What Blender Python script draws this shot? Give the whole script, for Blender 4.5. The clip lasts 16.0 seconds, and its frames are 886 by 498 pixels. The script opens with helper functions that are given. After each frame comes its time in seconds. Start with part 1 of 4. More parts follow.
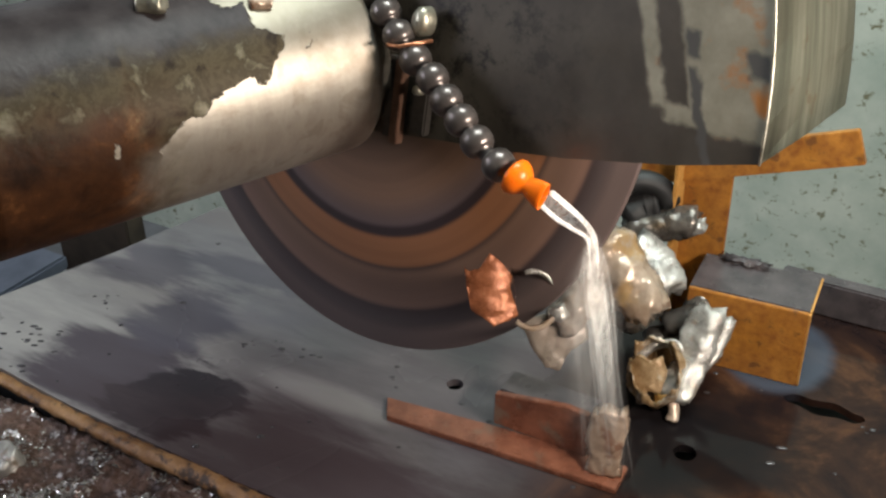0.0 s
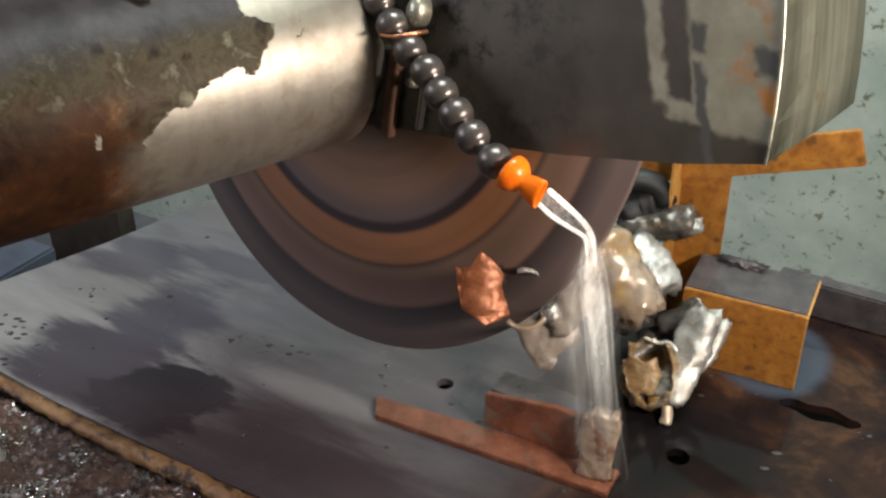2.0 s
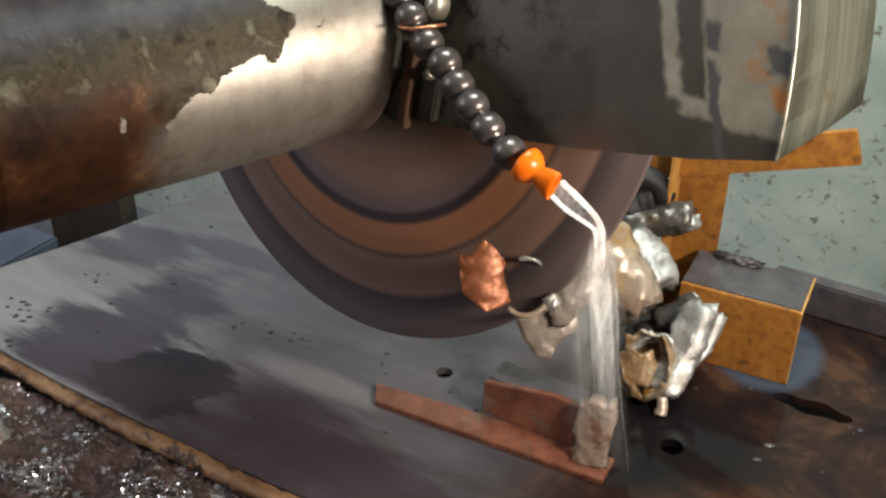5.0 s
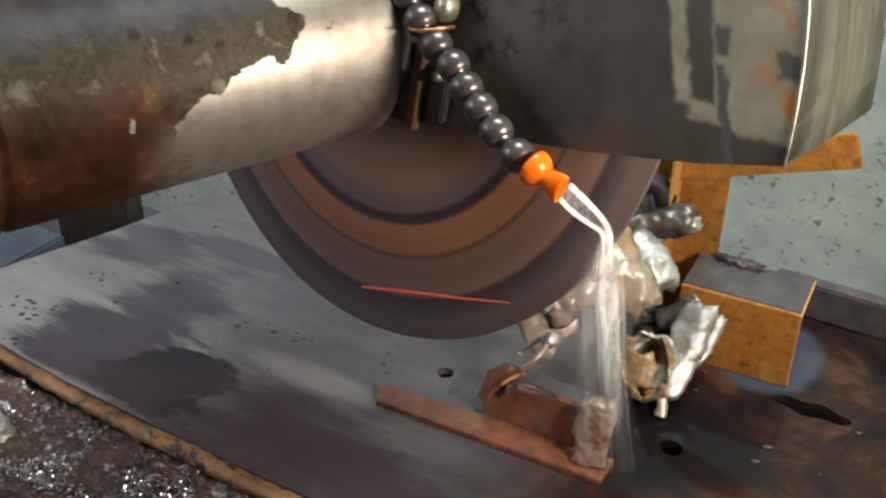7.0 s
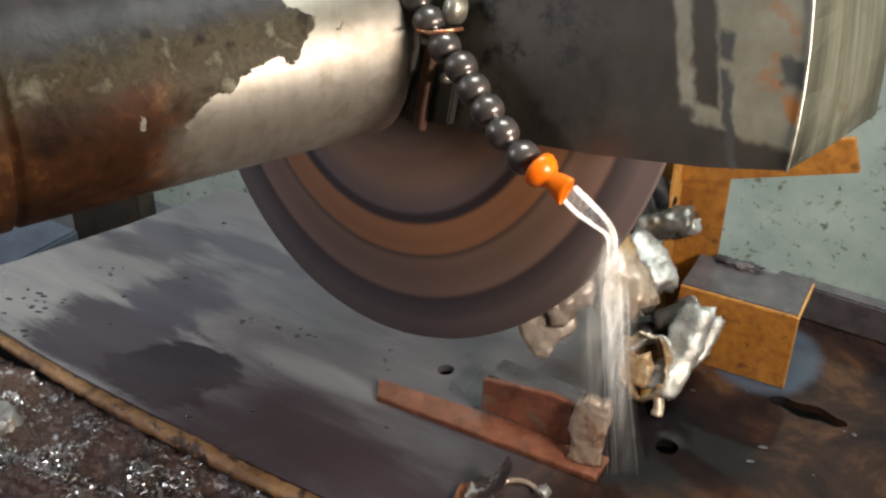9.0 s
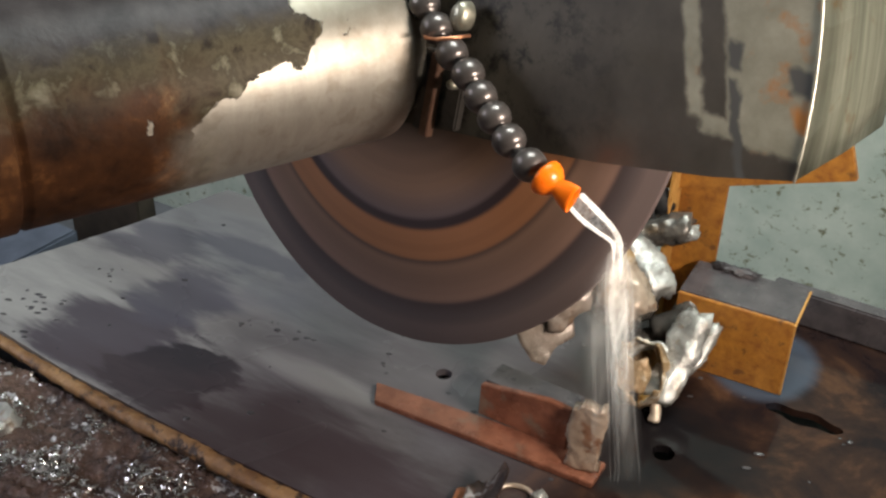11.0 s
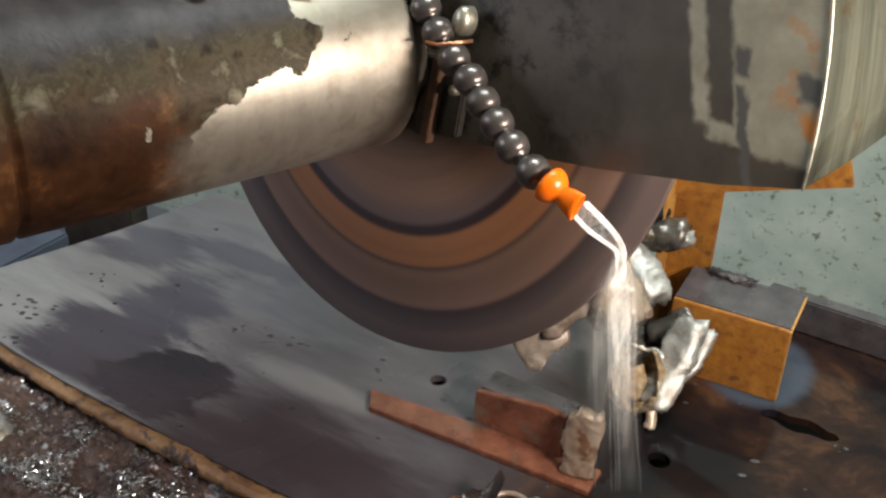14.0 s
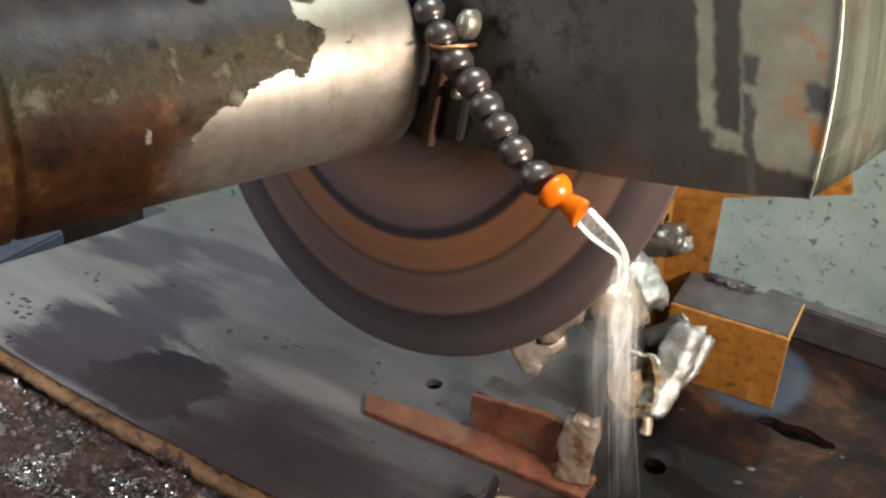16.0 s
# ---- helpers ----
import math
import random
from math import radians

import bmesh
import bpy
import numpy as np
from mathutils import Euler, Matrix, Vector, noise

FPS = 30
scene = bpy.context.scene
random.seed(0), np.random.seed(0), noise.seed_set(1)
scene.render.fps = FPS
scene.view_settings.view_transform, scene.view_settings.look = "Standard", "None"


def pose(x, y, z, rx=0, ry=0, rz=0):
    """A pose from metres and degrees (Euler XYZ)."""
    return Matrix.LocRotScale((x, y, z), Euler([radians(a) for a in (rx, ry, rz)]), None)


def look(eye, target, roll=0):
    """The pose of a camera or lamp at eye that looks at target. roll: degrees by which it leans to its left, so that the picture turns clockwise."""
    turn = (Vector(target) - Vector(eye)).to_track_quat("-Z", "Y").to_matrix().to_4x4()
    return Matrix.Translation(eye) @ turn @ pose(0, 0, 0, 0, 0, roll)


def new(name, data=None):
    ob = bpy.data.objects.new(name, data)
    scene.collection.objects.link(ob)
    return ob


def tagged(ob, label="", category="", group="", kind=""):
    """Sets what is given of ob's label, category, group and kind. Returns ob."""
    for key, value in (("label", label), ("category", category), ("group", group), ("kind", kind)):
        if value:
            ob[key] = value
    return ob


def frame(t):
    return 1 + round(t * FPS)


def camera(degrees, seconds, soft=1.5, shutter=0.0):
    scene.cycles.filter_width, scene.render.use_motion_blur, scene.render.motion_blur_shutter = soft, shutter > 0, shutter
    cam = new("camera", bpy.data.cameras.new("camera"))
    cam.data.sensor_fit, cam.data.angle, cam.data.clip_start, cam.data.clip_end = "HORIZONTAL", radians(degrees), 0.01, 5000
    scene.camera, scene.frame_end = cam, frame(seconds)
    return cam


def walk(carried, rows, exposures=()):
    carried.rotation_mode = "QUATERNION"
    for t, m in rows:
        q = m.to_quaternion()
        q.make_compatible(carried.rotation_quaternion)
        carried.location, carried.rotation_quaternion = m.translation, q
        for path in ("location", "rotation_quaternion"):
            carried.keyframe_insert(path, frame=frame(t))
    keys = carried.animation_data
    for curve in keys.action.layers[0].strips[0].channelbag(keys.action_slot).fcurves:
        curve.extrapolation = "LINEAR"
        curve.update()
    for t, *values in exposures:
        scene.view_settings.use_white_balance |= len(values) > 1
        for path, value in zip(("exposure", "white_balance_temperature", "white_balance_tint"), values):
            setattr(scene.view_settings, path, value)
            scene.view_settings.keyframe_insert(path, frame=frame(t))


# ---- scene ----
cam = camera(45.5, 16.0, soft=2.4)
PATH = [
    (0, (0.619, -1.057, 0.969), (-0.264, 0.411, -0.062), -1.3),
    (0.5, (0.625, -1.048, 0.974), (-0.265, 0.415, -0.06), -1.2),
    (1, (0.623, -1.038, 0.972), (-0.268, 0.423, -0.064), -1.2),
    (1.5, (0.611, -1.036, 0.959), (-0.272, 0.429, -0.078), -0.9),
    (2, (0.612, -1.033, 0.955), (-0.263, 0.436, -0.082), -0.4),
    (2.5, (0.62, -1.044, 0.949), (-0.252, 0.428, -0.087), 0.1),
    (3, (0.617, -1.054, 0.947), (-0.251, 0.421, -0.088), 0.7),
    (3.5, (0.621, -1.057, 0.951), (-0.25, 0.419, -0.081), 0.7),
    (4, (0.62, -1.063, 0.946), (-0.247, 0.418, -0.081), 0.8),
    (6.5, (0.626, -1.068, 0.955), (-0.253, 0.405, -0.073), 0.9),
    (7, (0.632, -1.069, 0.955), (-0.251, 0.403, -0.072), 0.9),
    (7.5, (0.637, -1.07, 0.96), (-0.252, 0.396, -0.069), 0.9),
    (8, (0.655, -1.071, 0.971), (-0.247, 0.387, -0.058), 0.7),
    (8.5, (0.664, -1.072, 0.97), (-0.246, 0.381, -0.059), 0.8),
    (9, (0.661, -1.073, 0.966), (-0.249, 0.381, -0.063), 1.0),
    (11.5, (0.661, -1.073, 0.975), (-0.242, 0.385, -0.055), 1.7),
    (12, (0.649, -1.07, 0.974), (-0.245, 0.392, -0.057), 2.0),
    (12.5, (0.644, -1.068, 0.97), (-0.247, 0.395, -0.062), 2.2),
    (13, (0.636, -1.067, 0.968), (-0.249, 0.398, -0.067), 2.6),
    (13.5, (0.635, -1.063, 0.977), (-0.252, 0.402, -0.057), 2.4),
    (14, (0.651, -1.066, 0.977), (-0.244, 0.398, -0.052), 1.8),
    (14.5, (0.649, -1.068, 0.979), (-0.244, 0.397, -0.049), 2.1),
    (15, (0.645, -1.067, 0.97), (-0.24, 0.402, -0.059), 2.5),
    (15.5, (0.638, -1.064, 0.973), (-0.244, 0.407, -0.057), 2.7),
    (16, (0.645, -1.06, 0.978), (-0.243, 0.408, -0.051), 2.5),
]
walk(cam, [(t, look(eye, target, roll)) for t, eye, target, roll in PATH])

# ---- light ----
world = bpy.data.worlds.new("world")
world.use_nodes = True
scene.world = world
world.node_tree.nodes["Background"].inputs[0].default_value = (0.75, 0.85, 1.0, 1)
world.node_tree.nodes["Background"].inputs[1].default_value = 0.045


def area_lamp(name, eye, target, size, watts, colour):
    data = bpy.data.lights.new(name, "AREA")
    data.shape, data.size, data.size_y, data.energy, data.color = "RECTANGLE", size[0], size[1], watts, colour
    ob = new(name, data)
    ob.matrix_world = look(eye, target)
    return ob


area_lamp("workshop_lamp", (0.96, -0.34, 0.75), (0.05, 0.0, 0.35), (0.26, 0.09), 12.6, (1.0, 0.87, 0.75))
# cool fill added front left, floating in the room; no window stands there
area_lamp("left_fill_lamp", (-1.8, -1.3, 1.4), (-0.3, 0.0, 0.0), (1.1, 0.7), 25, (0.86, 0.88, 1.0))
# unseen lamp added behind left to put a bluish sheen on the table
area_lamp("rear_sheen_lamp", (-1.95, 1.17, 1.25), (-0.5, -0.1, 0.0), (1.3, 0.9), 2.3, (0.85, 0.92, 1.0))
# unseen fill added to brighten the back wall evenly
area_lamp("wall_fill_lamp", (0.5, 0.2, 2.2), (-0.1, 1.1, -0.2), (1.4, 0.4), 58, (0.88, 1.0, 0.97))

# ---- materials ----


def tree(name):
    m = bpy.data.materials.new(name)
    m.use_nodes = True
    nt = m.node_tree
    return m, nt, nt.nodes["Principled BSDF"]


def node(nt, kind, **values):
    nd = nt.nodes.new(kind)
    for k, v in values.items():
        nd.inputs[k.replace("_", " ")].default_value = v
    return nd


def ramp(nt, fac, stops, constant=False):
    r = nt.nodes.new("ShaderNodeValToRGB")
    r.color_ramp.interpolation = "CONSTANT" if constant else "LINEAR"
    els = r.color_ramp.elements
    while len(els) < len(stops):
        els.new(0.5)
    for el, (p, col) in zip(els, stops):
        el.position = p
        el.color = (*col, 1) if len(col) == 3 else col
    nt.links.new(fac, r.inputs[0])
    return r.outputs[0]


def noise_of(nt, scale, detail=6, rough=0.6, coords=None, distortion=0.0):
    nd = node(nt, "ShaderNodeTexNoise", Scale=scale, Detail=detail, Roughness=rough, Distortion=distortion)
    if coords is None:
        co = nt.nodes.new("ShaderNodeTexCoord")
        coords = co.outputs["Object"]
    nt.links.new(coords, nd.inputs["Vector"])
    return nd.outputs["Fac"]


def mixed(nt, fac, a, b):
    mx = nt.nodes.new("ShaderNodeMix")
    mx.data_type = "RGBA"
    nt.links.new(fac, mx.inputs[0])
    for sock, v in ((mx.inputs[6], a), (mx.inputs[7], b)):
        if isinstance(v, tuple):
            sock.default_value = (*v, 1)
        else:
            nt.links.new(v, sock)
    return mx.outputs[2]


def bump(nt, bsdf, height, strength=0.3, distance=0.002):
    b = node(nt, "ShaderNodeBump", Strength=strength, Distance=distance)
    nt.links.new(height, b.inputs["Height"])
    nt.links.new(b.outputs[0], bsdf.inputs["Normal"])


def material(name, dark, light, scale=30, rough=(0.4, 0.6), metal=0.0, relief=0.3, depth=0.001, spots=None, spot_scale=8, spot_at=0.6):
    """Two-tone grain, optional blotches of a third colour, relief."""
    m, nt, b = tree(name)
    f = noise_of(nt, scale)
    col = ramp(nt, f, [(0.3, dark), (0.7, light)])
    if spots:
        g = noise_of(nt, spot_scale, 8, 0.65)
        col = mixed(nt, ramp(nt, g, [(spot_at - 0.04, (0, 0, 0)), (spot_at + 0.04, (1, 1, 1))]), col, spots)
    nt.links.new(col, b.inputs["Base Color"])
    rr = ramp(nt, noise_of(nt, scale * 0.4), [(0.35, (rough[0],) * 3), (0.65, (rough[1],) * 3)])
    nt.links.new(rr, b.inputs["Roughness"])
    b.inputs["Metallic"].default_value = metal
    if relief:
        bump(nt, b, noise_of(nt, scale * 2.5), relief, depth)
    return m


RUST = material("rust", (0.24, 0.085, 0.016), (0.5, 0.22, 0.036), 60, (0.35, 0.65), 0.1, 0.6, 0.0015, (0.17, 0.07, 0.02), 30, 0.6)
RUST_WET = material("wet_rust", (0.12, 0.042, 0.024), (0.28, 0.11, 0.064), 40, (0.12, 0.4), 0.1, 0.35, 0.001, (0.18, 0.12, 0.085), 14, 0.62)
PALE_END = material("pale_torn_metal", (0.2, 0.13, 0.09), (0.42, 0.32, 0.24), 40, (0.15, 0.4), 0.2, 0.5, 0.002, (0.18, 0.08, 0.04), 24, 0.6)
CLAMP = material("coppery_steel", (0.16, 0.09, 0.06), (0.3, 0.17, 0.12), 60, (0.3, 0.45), 0.6, 0.1)
BRIGHT_RUST = material("bright_rust_and_lit_leg", (0.4, 0.19, 0.04), (0.6, 0.32, 0.09), 60, (0.4, 0.6), 0.0, 0.3)
FLANGE = material("dark_flange", (0.05, 0.045, 0.05), (0.11, 0.095, 0.1), 30, (0.2, 0.4), 0.2, 0.3)
BLACK = material("black_rubber_and_shade", (0.004, 0.004, 0.005), (0.012, 0.012, 0.013), 40, (0.5, 0.7), 0.0, 0.2)
STEEL_DARK = material("dark_steel", (0.05, 0.045, 0.04), (0.12, 0.105, 0.095), 40, (0.3, 0.5), 0.6, 0.3)
COPPER = material("copper_wire", (0.5, 0.2, 0.1), (0.75, 0.35, 0.2), 60, (0.3, 0.45), 0.8, 0.1)
ORANGE = material("orange_plastic", (0.9, 0.14, 0.004), (1.0, 0.22, 0.008), 20, (0.25, 0.35), 0.0, 0.05)
HOSE = material("grey_hose_plastic", (0.1, 0.085, 0.08), (0.2, 0.175, 0.165), 35, (0.26, 0.38), 0.65, 0.15)
FLAKE = material("bright_glint_flake", (0.3, 0.28, 0.26), (0.7, 0.69, 0.68), 60, (0.1, 0.3), 0.85, 0.0)
SILVER = material("cut_alloy", (0.22, 0.21, 0.195), (0.6, 0.59, 0.56), 34, (0.14, 0.4), 0.55, 0.7, 0.004, (0.26, 0.16, 0.08), 18, 0.6)
ALLOY_BROWN = material("brown_wet_alloy", (0.26, 0.18, 0.12), (0.5, 0.41, 0.33), 26, (0.07, 0.28), 0.3, 0.6, 0.003, (0.36, 0.23, 0.11), 16, 0.6)
CHIP = material("coppery_chip", (0.2, 0.062, 0.024), (0.46, 0.17, 0.08), 50, (0.22, 0.45), 0.35, 0.7, 0.002, (0.45, 0.3, 0.2), 30, 0.66)
SILVER_DARK = material("grey_alloy", (0.06, 0.055, 0.05), (0.22, 0.2, 0.18), 40, (0.1, 0.35), 0.6, 0.5, 0.003, (0.13, 0.1, 0.07), 18, 0.6)
CUP = material("stained_cup", (0.17, 0.09, 0.035), (0.46, 0.33, 0.19), 30, (0.1, 0.35), 0.25, 0.7, 0.004, (0.62, 0.56, 0.47), 30, 0.58)
PINK = material("pale_wet_alloy", (0.24, 0.18, 0.14), (0.46, 0.39, 0.34), 35, (0.1, 0.3), 0.3, 0.5, 0.003, (0.3, 0.2, 0.14), 20, 0.6)
TONGUE = material("torn_sheet", (0.16, 0.125, 0.1), (0.32, 0.26, 0.215), 40, (0.2, 0.4), 0.2, 0.4, 0.002)
CONCRETE = material("speckled_wall", (0.33, 0.39, 0.345), (0.52, 0.56, 0.5), 7, (0.8, 0.9), 0.0, 0.2, 0.001, (0.17, 0.17, 0.11), 42, 0.62)
SCREED = material("workshop_floor", (0.10, 0.10, 0.11), (0.2, 0.2, 0.22), 5, (0.5, 0.8), 0.0, 0.2)
PLASTER = material("workshop_plaster", (0.35, 0.34, 0.32), (0.5, 0.49, 0.46), 4, (0.8, 0.9), 0.0, 0.1)
BLUE = material("blue_grey_paint", (0.07, 0.08, 0.11), (0.13, 0.145, 0.19), 12, (0.35, 0.55), 0.0, 0.1)
DARK_BROWN = material("dark_brown_standin", (0.022, 0.015, 0.01), (0.06, 0.042, 0.028), 14, (0.6, 0.8), 0.0, 0.3)
# the pale spots paint glints onto the wet sludge
SLUDGE = material("wet_swarf_sludge", (0.026, 0.018, 0.02), (0.17, 0.105, 0.08), 24, (0.05, 0.2), 0.35, 1.0, 0.012, (0.5, 0.49, 0.5), 40, 0.61)
EDGE = material("scraped_edge", (0.12, 0.05, 0.018), (0.36, 0.2, 0.085), 26, (0.3, 0.6), 0.1, 1.0, 0.005, (0.04, 0.02, 0.012), 34, 0.56)


def table_material():
    """Wet steel: grey on one side with the wall's reflection painted in as a lighter tone, nearly black with brown rust
    and a puddle's painted bluish reflection on the other, with smeared stains.
    """
    m, nt, b = tree("wet_steel_table")
    co = nt.nodes.new("ShaderNodeTexCoord").outputs["Object"]
    along = node(nt, "ShaderNodeMapping", Rotation=(0, 0, radians(-25)), Scale=(4.0, 17.0, 1.0))
    nt.links.new(co, along.inputs["Vector"])
    smear = noise_of(nt, 1.0, 6, 0.62, along.outputs[0], 0.3)
    broad = noise_of(nt, 2.6, 4, 0.5, co, 0.6)
    grain = noise_of(nt, 26, 8, 0.65, co)
    sep = nt.nodes.new("ShaderNodeSeparateXYZ")
    nt.links.new(co, sep.inputs[0])

    def span(value, lo, hi, a=0.0, z=1.0):
        mr = nt.nodes.new("ShaderNodeMapRange")
        mr.interpolation_type = "SMOOTHSTEP"
        for key, v in (("From Min", lo), ("From Max", hi), ("To Min", a), ("To Max", z)):
            mr.inputs[key].default_value = v
        nt.links.new(value, mr.inputs["Value"])
        return mr.outputs[0]

    # lighter towards low X: the wall's reflection painted into the base colour
    wall_sheen = span(sep.outputs["X"], -0.72, -0.1, 1.0, 0.0)
    base = mixed(nt, wall_sheen, ramp(nt, smear, [(0.32, (0.085, 0.073, 0.082)), (0.68, (0.15, 0.136, 0.142))]), ramp(nt, smear, [(0.32, (0.2, 0.19, 0.188)), (0.68, (0.33, 0.315, 0.3))]))
    base = mixed(nt, span(broad, 0.52, 0.66, 0.0, 0.55), base, (0.13, 0.118, 0.135))
    base = mixed(nt, span(grain, 0.6, 0.72, 0.0, 0.22), base, (0.1, 0.075, 0.07))

    def stain_and_sheen(colour_in, x, y, rx, ry, tone, edge, most, ragged=2.2):
        mp = node(nt, "ShaderNodeMapping", Location=(-x / rx, -y / ry, 0.0), Scale=(1 / rx, 1 / ry, 0.0))
        nt.links.new(co, mp.inputs["Vector"])
        ln = nt.nodes.new("ShaderNodeVectorMath")
        ln.operation = "LENGTH"
        nt.links.new(mp.outputs[0], ln.inputs[0])
        ad = nt.nodes.new("ShaderNodeMath")
        ad.operation = "MULTIPLY_ADD"
        ad.inputs[1].default_value = ragged
        nt.links.new(smear, ad.inputs[0])
        nt.links.new(ln.outputs["Value"], ad.inputs[2])
        mid = 1.0 + ragged * 0.5
        return mixed(nt, span(ad.outputs[0], mid - edge, mid + edge, most, 0.0), colour_in, tone)

    for x, y, rx, ry, tone, edge, most in (
            (-0.46, -0.215, 0.17, 0.085, (0.052, 0.04, 0.052), 0.25, 0.93),
            (-0.335, -0.222, 0.1, 0.078, (0.012, 0.008, 0.012), 0.1, 0.97),
            (-0.47, -0.06, 0.085, 0.085, (0.075, 0.068, 0.088), 0.3, 0.88),
            (-0.63, 0.03, 0.1, 0.06, (0.1, 0.092, 0.108), 0.3, 0.85),
            (-0.47, 0.1, 0.15, 0.03, (0.1, 0.092, 0.108), 0.25, 0.8),
            (-0.6, 0.22, 0.1, 0.035, (0.2, 0.18, 0.18), 0.3, 0.8),
            (-0.08, -0.25, 0.34, 0.09, (0.055, 0.038, 0.042), 0.6, 0.8),
            # pale streak: a soft sheen painted as colour
            (-0.145, -0.115, 0.11, 0.024, (0.3, 0.285, 0.285), 0.45, 0.6)):
        base = stain_and_sheen(base, x, y, rx, ry, tone, edge, most)
    side = span(sep.outputs["X"], 0.06, 0.3, 0.0, 1.0)
    brown = ramp(nt, noise_of(nt, 7, 8, 0.65, co, 0.4), [(0.4, (0.012, 0.008, 0.009)), (0.53, (0.032, 0.017, 0.013)), (0.68, (0.1, 0.047, 0.024))])
    base = mixed(nt, side, base, brown)
    # bluish reflection in the puddle by the bracket, painted as a tone
    base = stain_and_sheen(base, 0.39, 0.3, 0.078, 0.098, (0.062, 0.078, 0.108), 0.16, 0.8, 0.25)
    base = stain_and_sheen(base, 0.33, 0.04, 0.14, 0.12, (0.009, 0.008, 0.009), 0.5, 0.9, 1.6)
    nt.links.new(base, b.inputs["Base Color"])
    b.inputs["Metallic"].default_value = 0.15
    nt.links.new(span(sep.outputs["X"], 0.06, 0.3, 0.3, 0.13), b.inputs["Specular IOR Level"])
    wet = span(broad, 0.42, 0.58, 0.3, 0.16)
    rough = nt.nodes.new("ShaderNodeMix")
    nt.links.new(side, rough.inputs[0])
    nt.links.new(wet, rough.inputs[2])
    nt.links.new(span(grain, 0.4, 0.7, 0.05, 0.16), rough.inputs[3])
    nt.links.new(rough.outputs[0], b.inputs["Roughness"])
    bump(nt, b, noise_of(nt, 38, 6, 0.6, co), 0.1, 0.001)
    return m


TABLE = table_material()


DROP = material("wet_drop", (0.04, 0.036, 0.04), (0.09, 0.085, 0.09), 30, (0.03, 0.08), 0.2, 0.0)


def disc_material():
    m, nt, b = tree("spinning_abrasive")
    co = nt.nodes.new("ShaderNodeTexCoord").outputs["Object"]
    sep = nt.nodes.new("ShaderNodeSeparateXYZ")
    nt.links.new(co, sep.inputs[0])
    flat = nt.nodes.new("ShaderNodeCombineXYZ")
    nt.links.new(sep.outputs["X"], flat.inputs["X"])
    nt.links.new(sep.outputs["Z"], flat.inputs["Z"])
    ln = nt.nodes.new("ShaderNodeVectorMath")
    ln.operation = "LENGTH"
    nt.links.new(flat.outputs[0], ln.inputs[0])
    mul = nt.nodes.new("ShaderNodeMath")
    mul.operation = "MULTIPLY"
    mul.inputs[1].default_value = 2.0
    nt.links.new(ln.outputs["Value"], mul.inputs[0])
    A, B, C, D, E_ = (0.2, 0.115, 0.075), (0.035, 0.022, 0.024), (0.29, 0.125, 0.058), (0.17, 0.1, 0.07), (0.12, 0.088, 0.083)
    col = ramp(nt, mul.outputs[0], [(0.2, (0.13, 0.075, 0.05)), (0.37, (0.17, 0.095, 0.06)), (0.44, A), (0.515, (0.12, 0.085, 0.083)), (0.527, B), (0.545, B), (0.556, C), (0.628, (0.27, 0.118, 0.056)), (0.636, (0.075, 0.045, 0.035)), (0.65, D), (0.74, (0.19, 0.115, 0.088)), (0.752, (0.05, 0.035, 0.036)), (0.785, (0.085, 0.066, 0.066)), (0.81, E_), (0.86, E_)])
    rings = node(nt, "ShaderNodeTexNoise", Scale=42.0, Detail=3.0)
    rings.noise_dimensions = "1D"
    nt.links.new(ln.outputs["Value"], rings.inputs["W"])
    tone = ramp(nt, rings.outputs["Fac"], [(0.3, (0.9,) * 3), (0.7, (1.05,) * 3)])
    mx = nt.nodes.new("ShaderNodeMix")
    mx.data_type, mx.blend_type = "RGBA", "MULTIPLY"
    mx.inputs[0].default_value = 1.0
    nt.links.new(col, mx.inputs[6])
    nt.links.new(tone, mx.inputs[7])
    nt.links.new(mx.outputs[2], b.inputs["Base Color"])
    b.inputs["Roughness"].default_value = 0.5
    return m


DISC = disc_material()


